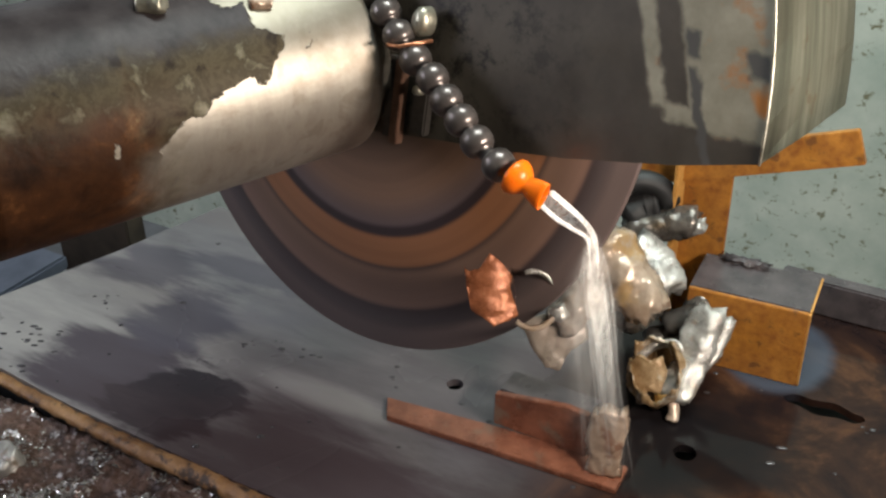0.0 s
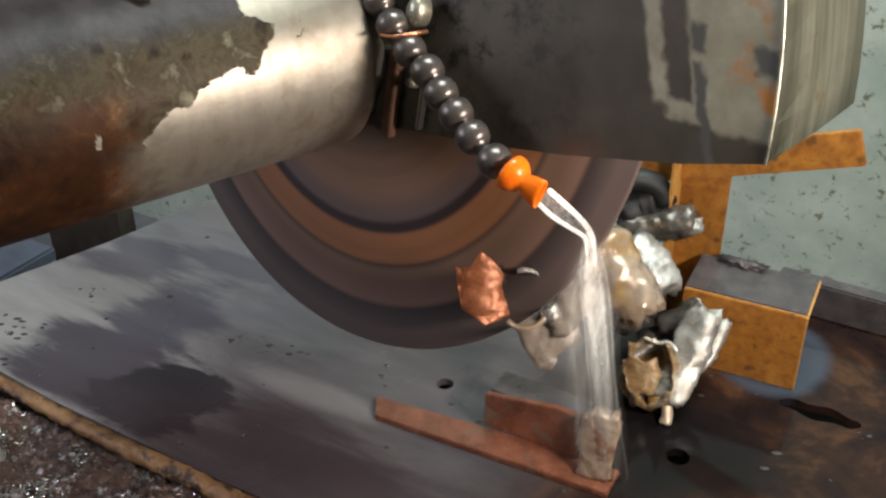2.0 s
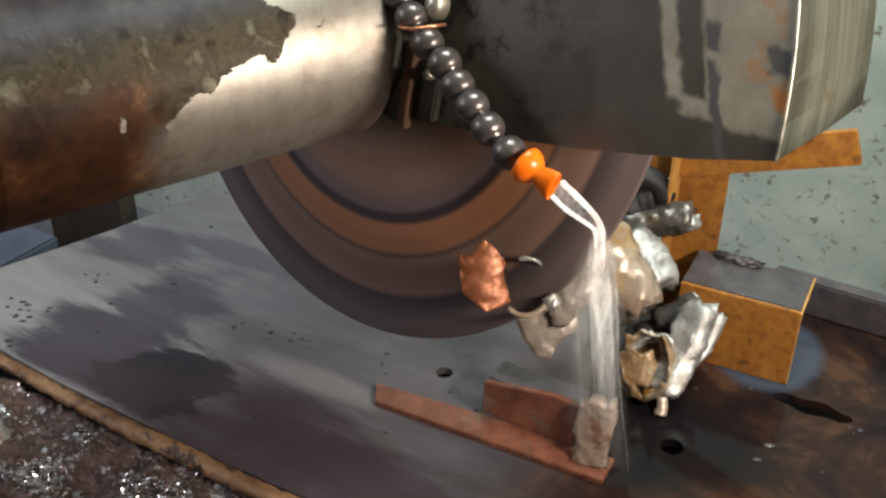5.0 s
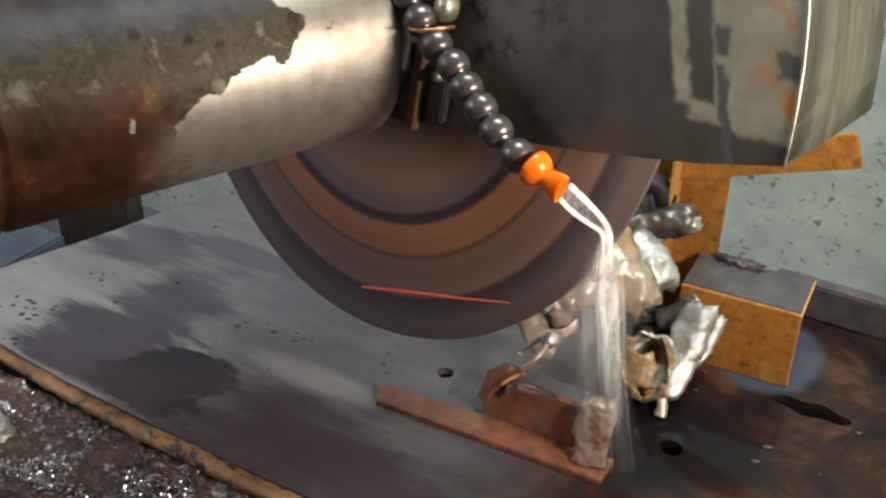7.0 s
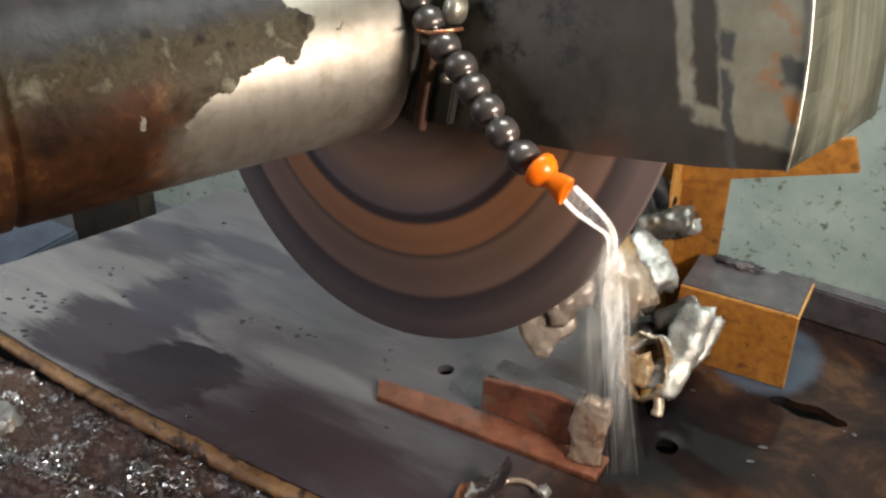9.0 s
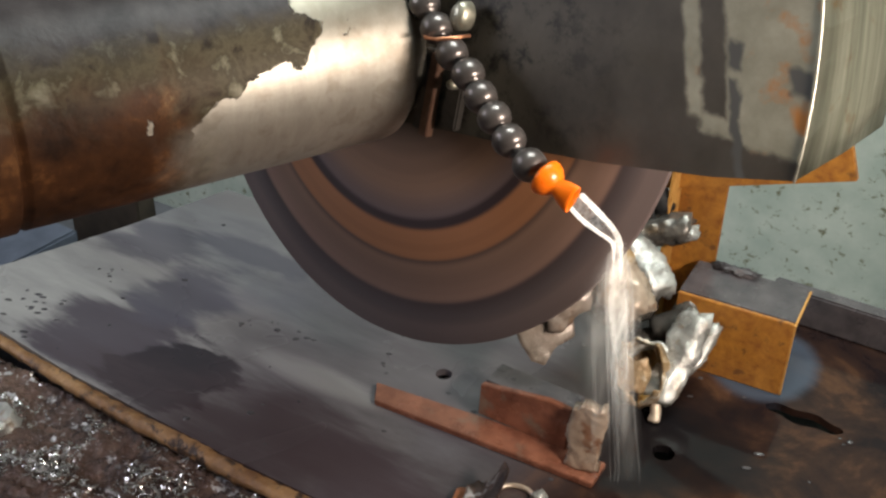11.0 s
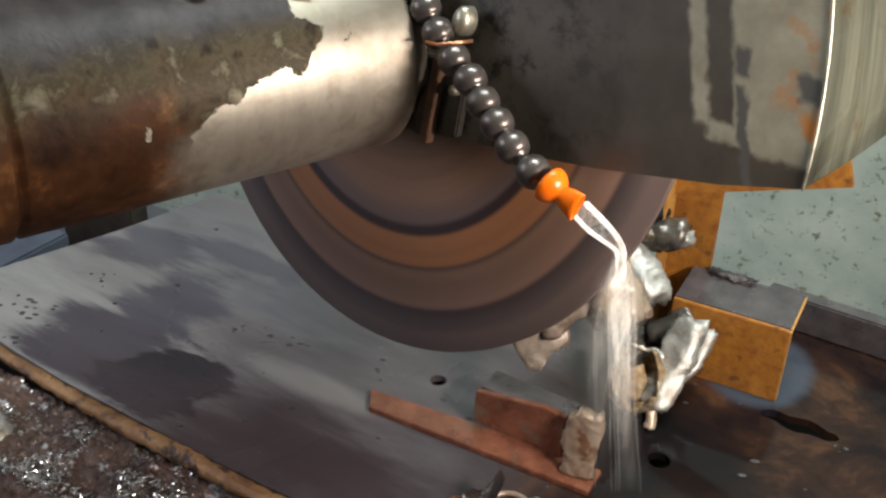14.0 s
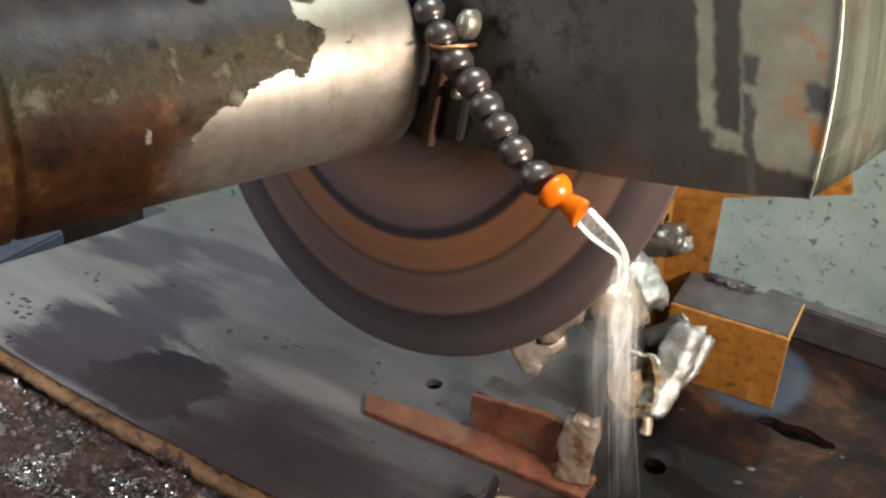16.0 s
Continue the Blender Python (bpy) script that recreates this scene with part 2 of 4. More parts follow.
def housing_material():
    """Bare brushed steel under a flaking crust of old grease and rust. Local Y runs along the tube, Z up."""
    m, nt, b = tree("stained_steel_tube")
    co = nt.nodes.new("ShaderNodeTexCoord").outputs["Object"]
    sep = nt.nodes.new("ShaderNodeSeparateXYZ")
    nt.links.new(co, sep.inputs[0])

    def span(value, lo, hi, a=0.0, z=1.0):
        mr = nt.nodes.new("ShaderNodeMapRange")
        mr.interpolation_type = "SMOOTHSTEP"
        for key, v in (("From Min", lo), ("From Max", hi), ("To Min", a), ("To Max", z)):
            mr.inputs[key].default_value = v
        nt.links.new(value, mr.inputs["Value"])
        return mr.outputs[0]

    def calc(kind, a, z, c=None):
        nd = nt.nodes.new("ShaderNodeMath")
        nd.operation = kind
        for sock, v in zip(nd.inputs, (a, z, c)):
            if isinstance(v, float):
                sock.default_value = v
            elif v is not None:
                nt.links.new(v, sock)
        return nd.outputs[0]

    flake = noise_of(nt, 24, 6, 0.5, co, 0.5)
    fine = noise_of(nt, 70, 6, 0.6, co)
    # how far the crust reaches along the tube: further on the upper half
    reach = calc("SUBTRACT", span(sep.outputs["Z"], -0.005, 0.05, -0.252, -0.1), span(sep.outputs["Z"], 0.06, 0.1, 0.0, 0.05))
    ahead = calc("SUBTRACT", reach, sep.outputs["Y"])
    ragged = calc("MULTIPLY_ADD", calc("SUBTRACT", flake, 0.5), 0.26, ahead)
    crust = span(ragged, -0.004, 0.004)
    low_soft = span(calc("MULTIPLY_ADD", calc("SUBTRACT", flake, 0.5), 0.1, ahead), -0.06, 0.05)
    under = span(sep.outputs["Z"], -0.03, 0.0, 1.0, 0.0)
    mask = nt.nodes.new("ShaderNodeMix")
    nt.links.new(under, mask.inputs[0])
    nt.links.new(crust, mask.inputs[2])
    nt.links.new(low_soft, mask.inputs[3])
    mask = mask.outputs[0]
    brush = node(nt, "ShaderNodeMapping", Scale=(30.0, 70.0, 30.0))
    nt.links.new(co, brush.inputs["Vector"])
    bare = ramp(nt, noise_of(nt, 1.0, 6, 0.65, brush.outputs[0]), [(0.2, (0.34, 0.305, 0.26)), (0.8, (0.47, 0.43, 0.37))])
    bare = mixed(nt, span(noise_of(nt, 14, 7, 0.6, co), 0.52, 0.7, 0.0, 0.6), bare, (0.25, 0.2, 0.15))
    bare = mixed(nt, span(noise_of(nt, 36, 5, 0.55, co, 0.4), 0.54, 0.66, 0.0, 0.3), bare, (0.2, 0.16, 0.11))
    bare = mixed(nt, span(calc("MULTIPLY_ADD", flake, 0.06, sep.outputs["Z"]), 0.06, 0.105, 0.0, 0.75), bare, (0.2, 0.172, 0.13))
    grease = ramp(nt, noise_of(nt, 30, 7, 0.62, co, 0.3), [(0.34, (0.02, 0.013, 0.008)), (0.46, (0.07, 0.054, 0.032)), (0.54, (0.045, 0.034, 0.02)), (0.6, (0.1, 0.085, 0.055)), (0.76, (0.24, 0.21, 0.155))])
    rust = ramp(nt, noise_of(nt, 20, 8, 0.65, co), [(0.35, (0.02, 0.009, 0.005)), (0.58, (0.06, 0.024, 0.01)), (0.68, (0.13, 0.055, 0.02)), (0.78, (0.3, 0.19, 0.09))])
    rusty = calc("MULTIPLY", span(calc("MULTIPLY_ADD", flake, 0.09, sep.outputs["Z"]), 0.05, 0.11, 1.0, 0.0), span(calc("MULTIPLY_ADD", flake, 0.1, sep.outputs["Y"]), -0.23, -0.16, 1.0, 0.0))
    grease = mixed(nt, rusty, grease, rust)
    sheen = span(calc("MULTIPLY_ADD", flake, 0.04, sep.outputs["Z"]), 0.075, 0.105)
    grease = mixed(nt, sheen, grease, ramp(nt, noise_of(nt, 15, 7, 0.6, co), [(0.35, (0.02, 0.015, 0.016)), (0.65, (0.06, 0.05, 0.05))]))
    nt.links.new(mixed(nt, mask, bare, grease), b.inputs["Base Color"])
    dull = mixed(nt, sheen, (0.5, 0.5, 0.5), (0.42, 0.42, 0.42))
    nt.links.new(mixed(nt, mask, (0.48, 0.48, 0.48), dull), b.inputs["Roughness"])
    nt.links.new(span(mask, 0.0, 1.0, 0.8, 0.06), b.inputs["Metallic"])
    nt.links.new(span(mask, 0.0, 1.0, 0.5, 0.12), b.inputs["Specular IOR Level"])
    bump(nt, b, calc("ADD", calc("MULTIPLY", mask, calc("ADD", flake, 0.4)), calc("MULTIPLY", fine, 0.3)), 0.45, 0.003)
    return m


HOUSING = housing_material()


def guard_material():
    """Grey-green sheet metal, blackened over most of the side, with a worn pale patch near the rim."""
    m, nt, b = tree("sooty_guard_sheet")
    co = nt.nodes.new("ShaderNodeTexCoord").outputs["Object"]
    sep = nt.nodes.new("ShaderNodeSeparateXYZ")
    nt.links.new(co, sep.inputs[0])
    soot = ramp(nt, noise_of(nt, 9, 8, 0.62, co), [(0.3, (0.042, 0.033, 0.025)), (0.7, (0.1, 0.084, 0.064))])
    wob = node(nt, "ShaderNodeTexNoise", Scale=60.0, Detail=4.0)
    nt.links.new(co, wob.inputs["Vector"])

    def soft(value, lo, hi, edge=0.004):
        """1 between lo and hi of a local coordinate, with a ragged edge."""
        nd = nt.nodes.new("ShaderNodeMath")
        nd.operation = "MULTIPLY_ADD"
        nd.inputs[1].default_value = 0.014
        nt.links.new(wob.outputs["Fac"], nd.inputs[0])
        nt.links.new(value, nd.inputs[2])
        out = None
        for at, up in ((lo, True), (hi, False)):
            mr = nt.nodes.new("ShaderNodeMapRange")
            mr.interpolation_type = "SMOOTHSTEP"
            mr.inputs["From Min"].default_value = at - edge + 0.007
            mr.inputs["From Max"].default_value = at + edge + 0.007
            mr.inputs["To Min"].default_value, mr.inputs["To Max"].default_value = (0, 1) if up else (1, 0)
            nt.links.new(nd.outputs[0], mr.inputs["Value"])
            if out is None:
                out = mr.outputs[0]
            else:
                mm = nt.nodes.new("ShaderNodeMath")
                mm.operation = "MULTIPLY"
                nt.links.new(out, mm.inputs[0])
                nt.links.new(mr.outputs[0], mm.inputs[1])
                out = mm.outputs[0]
        return out

    def patch(x0, x1, z0, z1, edge=0.004):
        mm = nt.nodes.new("ShaderNodeMath")
        mm.operation = "MULTIPLY"
        nt.links.new(soft(slant.outputs[0], x0, x1, edge), mm.inputs[0])
        nt.links.new(soft(sep.outputs["Z"], z0, z1, edge), mm.inputs[1])
        return mm.outputs[0]

    slant = nt.nodes.new("ShaderNodeMath")
    slant.operation = "MULTIPLY_ADD"
    slant.inputs[1].default_value = 0.36
    nt.links.new(sep.outputs["Z"], slant.inputs[0])
    nt.links.new(sep.outputs["X"], slant.inputs[2])
    pale = ramp(nt, noise_of(nt, 22, 7, 0.6, co), [(0.3, (0.24, 0.22, 0.155)), (0.7, (0.42, 0.385, 0.29))])
    fleck = ramp(nt, noise_of(nt, 30, 5, 0.6, co), [(0.58, (0, 0, 0)), (0.72, (1, 1, 1))])
    pale = mixed(nt, fleck, pale, (0.42, 0.2, 0.08))
    for x0, x1, z0, z1 in ((0.518, 0.534, 0.046, 0.4), (0.56, 0.7, 0.038, 0.4), (0.532, 0.6, 0.036, 0.052)):
        soot = mixed(nt, patch(x0, x1, z0, z1), soot, pale)
    for x0, x1, z0, z1 in ((0.563, 0.573, 0.0, 0.09), (0.562, 0.576, 0.096, 0.118), (0.622, 0.642, 0.09, 0.113)):
        soot = mixed(nt, patch(x0, x1, z0, z1, 0.003), soot, (0.1, 0.095, 0.085))
    soot = mixed(nt, patch(0.624, 0.642, 0.062, 0.082, 0.005), soot, (0.5, 0.2, 0.05))
    # near-black blotches round the hose, fading out towards higher X
    blotch = ramp(nt, noise_of(nt, 38, 8, 0.7, co), [(0.5, (0, 0, 0)), (0.62, (1, 1, 1))])
    near = nt.nodes.new("ShaderNodeMapRange")
    for key, v in (("From Min", 0.3), ("From Max", 0.46), ("To Min", 0.9), ("To Max", 0.0)):
        near.inputs[key].default_value = v
    nt.links.new(sep.outputs["X"], near.inputs["Value"])
    both = nt.nodes.new("ShaderNodeMath")
    both.operation = "MULTIPLY"
    nt.links.new(blotch, both.inputs[0])
    nt.links.new(near.outputs[0], both.inputs[1])
    soot = mixed(nt, both.outputs[0], soot, (0.008, 0.006, 0.005))
    nt.links.new(soot, b.inputs["Base Color"])
    b.inputs["Metallic"].default_value = 0.25
    nt.links.new(ramp(nt, noise_of(nt, 20, 6, 0.6, co), [(0.3, (0.35,) * 3), (0.7, (0.55,) * 3)]), b.inputs["Roughness"])
    bump(nt, b, noise_of(nt, 40, 5, 0.6, co), 0.12, 0.001)
    return m


GUARD = guard_material()


def rim_material():
    """Grey-green sheet with long scratches that run round the rim."""
    m, nt, b = tree("grey_green_rim")
    co = nt.nodes.new("ShaderNodeTexCoord").outputs["Object"]
    st = node(nt, "ShaderNodeMapping", Scale=(4.0, 60.0, 4.0))
    nt.links.new(co, st.inputs["Vector"])
    lines = noise_of(nt, 1.0, 6, 0.6, st.outputs[0])
    col = ramp(nt, lines, [(0.3, (0.1, 0.104, 0.076)), (0.5, (0.16, 0.164, 0.124)), (0.72, (0.28, 0.28, 0.22))])
    rust = ramp(nt, noise_of(nt, 16, 8, 0.65, co), [(0.6, (0, 0, 0)), (0.68, (1, 1, 1))])
    nt.links.new(mixed(nt, rust, col, (0.13, 0.085, 0.04)), b.inputs["Base Color"])
    b.inputs["Metallic"].default_value = 0.3
    nt.links.new(ramp(nt, lines, [(0.3, (0.55,) * 3), (0.7, (0.35,) * 3)]), b.inputs["Roughness"])
    bump(nt, b, lines, 0.15, 0.001)
    return m


RIM = rim_material()
BRIGHT = material("bright_weld", (0.3, 0.28, 0.22), (0.65, 0.62, 0.5), 60, (0.3, 0.45), 0.8, 0.3)
SEAM = material("worn_weld_seam", (0.04, 0.04, 0.03), (0.6, 0.57, 0.47), 30, (0.35, 0.5), 0.5, 0.3)


def water_material(name, low, high, sheet_like=False):
    """White water: scatters light through, and lets part of what lies behind it show. A sheet thins out to its borders."""
    m, nt, b = tree(name)
    out = nt.nodes["Material Output"]
    dif, tra, clear = nt.nodes.new("ShaderNodeBsdfDiffuse"), nt.nodes.new("ShaderNodeBsdfTranslucent"), nt.nodes.new("ShaderNodeBsdfTransparent")
    for nd in (dif, tra):
        nd.inputs["Color"].default_value = (0.75, 0.74, 0.73, 1)
    both, mx = nt.nodes.new("ShaderNodeAddShader"), nt.nodes.new("ShaderNodeMixShader")
    nt.links.new(dif.outputs[0], both.inputs[0])
    nt.links.new(tra.outputs[0], both.inputs[1])
    nt.links.new(clear.outputs[0], mx.inputs[1])
    nt.links.new(both.outputs[0], mx.inputs[2])
    co = nt.nodes.new("ShaderNodeTexCoord").outputs["Object"]
    st = node(nt, "ShaderNodeMapping", Scale=(120, 120, 9))
    nt.links.new(co, st.inputs["Vector"])
    thick = ramp(nt, noise_of(nt, 1.0, 4, 0.6, st.outputs[0]), [(0.35, (low,) * 3), (0.7, (high,) * 3)])
    spx = nt.nodes.new("ShaderNodeSeparateXYZ")
    nt.links.new(co, spx.inputs[0])
    thin = nt.nodes.new("ShaderNodeMapRange")
    for key, value in (("From Min", -0.42), ("From Max", -0.18), ("To Min", 0.2), ("To Max", 1.0)):
        thin.inputs[key].default_value = value
    nt.links.new(spx.outputs["Z"], thin.inputs["Value"])
    both_f = nt.nodes.new("ShaderNodeMath")
    both_f.operation = "MULTIPLY"
    nt.links.new(thick, both_f.inputs[0])
    nt.links.new(thin.outputs[0], both_f.inputs[1])
    dense = both_f.outputs[0]
    if sheet_like:
        uv = nt.nodes.new("ShaderNodeSeparateXYZ")
        nt.links.new(nt.nodes.new("ShaderNodeUVMap").outputs[0], uv.inputs[0])
        for axis, stops in (("X", [(0.0, (0,) * 3), (0.2, (0.25,) * 3), (0.5, (1,) * 3), (0.8, (0.25,) * 3), (1.0, (0,) * 3)]), ("Y", [(0.0, (0,) * 3), (0.12, (1,) * 3), (0.6, (1,) * 3), (1.0, (0,) * 3)])):
            mm = nt.nodes.new("ShaderNodeMath")
            mm.operation = "MULTIPLY"
            nt.links.new(dense, mm.inputs[0])
            nt.links.new(ramp(nt, uv.outputs[axis], stops), mm.inputs[1])
            dense = mm.outputs[0]
    nt.links.new(dense, mx.inputs[0])
    nt.links.new(mx.outputs[0], out.inputs["Surface"])
    return m


WATER = water_material("clear_water", 0.25, 0.6)
FILM = water_material("water_film", 0.12, 0.35)
FOAM = water_material("foaming_water", 0.08, 0.24)
CURTAIN = water_material("water_curtain", 0.22, 0.62, True)
MIST = water_material("water_mist", 0.07, 0.24, True)

# ---- mesh helpers ----


def part(name, bm, mat, parent=None, label="", smooth=False, m=None):
    me = bpy.data.meshes.new(name)
    bmesh.ops.recalc_face_normals(bm, faces=bm.faces)
    bm.to_mesh(me)
    bm.free()
    me.materials.append(mat)
    if smooth:
        for f in me.polygons:
            f.use_smooth = True
    ob = new(name, me)
    if parent:
        ob.parent = parent
    if m is not None:
        ob.matrix_basis = m
    if label:
        ob["label"] = label
    return ob


def box(size, at=(0, 0, 0), bevel=0.0, m=None):
    bm = bmesh.new()
    bmesh.ops.create_cube(bm, size=1.0, matrix=Matrix.Translation(at) @ Matrix.Diagonal((*size, 1)))
    if bevel:
        bmesh.ops.bevel(bm, geom=bm.edges[:], offset=bevel, segments=2, affect="EDGES")
    if m is not None:
        bmesh.ops.transform(bm, matrix=m, verts=bm.verts)
    return bm


def prism(outline, axis, lo, hi, bevel=0.0):
    """An outline in the plane across axis ('y': x,z pairs; 'z': x,y pairs; 'x': y,z pairs), from lo to hi."""
    bm = bmesh.new()
    def put(a, b, h):
        return bm.verts.new({"y": (a, h, b), "z": (a, b, h), "x": (h, a, b)}[axis])
    low = [put(a, b, lo) for a, b in outline]
    top = [put(a, b, hi) for a, b in outline]
    k = len(outline)
    bm.faces.new(low[::-1])
    bm.faces.new(top)
    for i in range(k):
        bm.faces.new((low[i], low[(i + 1) % k], top[(i + 1) % k], top[i]))
    bmesh.ops.recalc_face_normals(bm, faces=bm.faces)
    if bevel:
        bmesh.ops.bevel(bm, geom=bm.edges[:], offset=bevel, segments=2, affect="EDGES")
    return bm


def lathe(profile, steps=64, axis="y"):
    """Rings (radius, height) joined round an axis."""
    bm = bmesh.new()
    rings = []
    for r, h in profile:
        ring = []
        for i in range(steps):
            a = math.tau * i / steps
            u, v = r * math.cos(a), r * math.sin(a)
            ring.append(bm.verts.new({"y": (u, h, v), "z": (u, v, h), "x": (h, u, v)}[axis]))
        rings.append(ring)
    for p, q in zip(rings, rings[1:]):
        for i in range(steps):
            bm.faces.new((p[i], p[(i + 1) % steps], q[(i + 1) % steps], q[i]))
    return bm


def tube(points, radius, sides=8, taper=None):
    bm = bmesh.new()
    pts = [Vector(p) for p in points]
    rings = []
    for i, p in enumerate(pts):
        d = (pts[min(i + 1, len(pts) - 1)] - pts[max(i - 1, 0)]).normalized()
        q = d.to_track_quat("Z", "Y").to_matrix()
        r = radius * (taper[i] if taper else 1)
        rings.append([bm.verts.new(p + q @ Vector((r * math.cos(math.tau * k / sides), r * math.sin(math.tau * k / sides), 0))) for k in range(sides)])
    for a, b in zip(rings, rings[1:]):
        for k in range(sides):
            bm.faces.new((a[k], a[(k + 1) % sides], b[(k + 1) % sides], b[k]))
    bm.faces.new(rings[0][::-1])
    bm.faces.new(rings[-1])
    return bm


def lump(size, seed, rough=0.25, detail=4, m=None, freq=2.2):
    """A broken, knobbly casting fragment."""
    bm = bmesh.new()
    bmesh.ops.create_icosphere(bm, subdivisions=detail, radius=1.0)
    off = Vector((seed * 7.3, seed * 3.1, seed * 5.7))
    for v in bm.verts:
        p = v.co.copy()
        boxy = max(abs(p.x), abs(p.y), abs(p.z))
        p = p / boxy * 0.55 + p * 0.45
        k = 1 + rough * noise.noise(p * freq + off) + rough * 0.5 * noise.noise(p * freq * 2.7 + off) + rough * 0.25 * abs(noise.noise(p * freq * 6 + off))
        v.co = Vector((p.x * size[0], p.y * size[1], p.z * size[2])) * k
    if m is not None:
        bmesh.ops.transform(bm, matrix=m, verts=bm.verts)
    return bm


def stub(points, radius, seed, rough=0.12, flat=1.0, rings=26, sides=30, ends=0.75, ridge=0.0):
    '''A broken cast stub along a line of points: noisy section, blunt torn ends.'''
    bm = bmesh.new()
    pts = [Vector(p) for p in points]
    off = Vector((seed * 5.1, seed * 2.7, seed * 8.3))
    loops = []
    for i in range(rings + 1):
        k = i / rings * (len(pts) - 1)
        a = min(int(k), len(pts) - 2)
        p = pts[a].lerp(pts[a + 1], k - a)
        q = (pts[a + 1] - pts[a]).normalized().to_track_quat("Z", "Y").to_matrix()
        f = i / rings
        cap = min(1.0, (min(f, 1 - f) / 0.12)) ** 0.5
        r = radius * (ends + (1 - ends) * cap)
        loop = []
        for j in range(sides):
            g = math.tau * j / sides
            u = Vector((math.cos(g), math.sin(g) * flat, 0))
            w = p + q @ (u * r)
            h = rough * (noise.noise(w * 38 + off) + 0.5 * noise.noise(w * 90 + off) + 0.4 * noise.noise(w * 210 + off)) + ridge * math.cos(5 * g)
            end = 0.5 * radius * noise.noise(w * 120 + off) if i in (0, rings) else 0
            loop.append(bm.verts.new(p + q @ (u * r * (1 + h) + Vector((0, 0, end)))))
        loops.append(loop)
    for a, b in zip(loops, loops[1:]):
        for j in range(sides):
            bm.faces.new((a[j], a[(j + 1) % sides], b[(j + 1) % sides], b[j]))
    for loop in (loops[0][::-1], loops[-1]):
        mid = bm.verts.new(sum((v.co for v in loop), Vector()) / sides)
        for j in range(sides):
            bm.faces.new((loop[j], loop[(j + 1) % sides], mid))
    return bm


def shell(outline, thick, bend, m, seed, cuts=5, jag=0.0015):
    '''A torn sheet: an outline bent round its vertical axis, given thickness.'''
    bm = bmesh.new()
    vs = [bm.verts.new((x, z, 0)) for x, z in outline]
    bm.faces.new(vs)
    bmesh.ops.triangulate(bm, faces=bm.faces[:])
    bmesh.ops.subdivide_edges(bm, edges=bm.edges[:], cuts=cuts, use_grid_fill=True)
    off = Vector((seed * 3.3, seed * 1.9, seed))
    for v in bm.verts:
        edge = v.is_boundary
        w = v.co.copy()
        v.co.z = -bend * w.x * w.x + 0.0025 * noise.noise(w * 120 + off) + 0.0012 * noise.noise(w * 300 + off)
        if edge:
            v.co += jag * Vector((noise.noise(w * 400 + off), noise.noise(w * 400 - off), 0))
    bmesh.ops.solidify(bm, geom=bm.faces[:], thickness=thick)
    bmesh.ops.transform(bm, matrix=m, verts=bm.verts)
    return bm


def thing(name, label, category, m=None, group=""):
    ob = new(name)
    ob.empty_display_size = 0.05
    if m is not None:
        ob.matrix_basis = m
    return tagged(ob, label, category, group)


# ---- the workshop ----
bm = bmesh.new()
for x0, x1, z0, z1 in ((-3.3, -2.6, -1.8, 2.4), (-1.3, 3.7, -1.8, 2.4), (-2.6, -1.3, -1.8, 0.8), (-2.6, -1.3, 1.7, 2.4)):
    bmesh.ops.create_cube(bm, size=1.0, matrix=Matrix.Translation(((x0 + x1) / 2, 1.3, (z0 + z1) / 2)) @ Matrix.Diagonal((x1 - x0, 0.2, z1 - z0, 1)))
tagged(part("wall_back", bm, CONCRETE), "speckled grey-green concrete wall behind the saw table", "wall", kind="structure")
# out of view; opening and frame added to account for the rear lamp
window = tagged(new("unseen_window_1"), "unseen steel-framed window added for the rear light", "window", kind="structure")
for size, at in (((1.3, 0.05, 0.04), (-1.95, 1.3, 0.82)), ((1.3, 0.05, 0.04), (-1.95, 1.3, 1.68)), ((0.04, 0.05, 0.82), (-2.58, 1.3, 1.25)), ((0.04, 0.05, 0.82), (-1.32, 1.3, 1.25)), ((0.03, 0.05, 0.82), (-1.95, 1.3, 1.25))):
    part("window_frame", box(size, at, 0.003), STEEL_DARK, window)
tagged(part("wall_left", box((0.2, 6.0, 4.2), (-3.4, -1.8, 0.3)), PLASTER), "plain plastered workshop wall", "wall", kind="structure")
tagged(part("wall_right", box((0.2, 6.0, 4.2), (3.8, -1.8, 0.3)), PLASTER), "plain plastered workshop wall", "wall", kind="structure")
tagged(part("wall_front", box((7.0, 0.2, 4.2), (0.2, -4.9, 0.3)), PLASTER), "plain plastered workshop wall", "wall", kind="structure")
tagged(part("floor", box((7.4, 6.4, 0.2), (0.2, -1.8, -0.95)), SCREED), "grey concrete workshop floor", "floor", kind="structure")
tagged(part("ceiling", box((7.4, 6.4, 0.2), (0.2, -1.8, 2.5)), PLASTER), "plain plastered workshop ceiling", "ceiling", kind="structure")

# ---- the saw table ----
table = thing("saw_table", "wet grey steel saw table with holes, slot and water stains", "saw table")
outline = [(-0.83, -0.285), (-0.46, -0.312), (-0.15, -0.316), (0.05, -0.31), (1.2, -0.30), (1.2, 0.462), (0.3, 0.452), (-0.3, 0.40), (-0.615, 0.255), (-0.668, 0.255), (-0.72, 0.04), (-0.79, -0.17)]


def ring_points(x, y, rx, ry, steps=24, jag=0.0):
    return [(x + rx * math.cos(math.tau * k / steps), y + ry * math.sin(math.tau * k / steps) * (1 + jag * math.sin(7.3 * k))) for k in range(steps)]


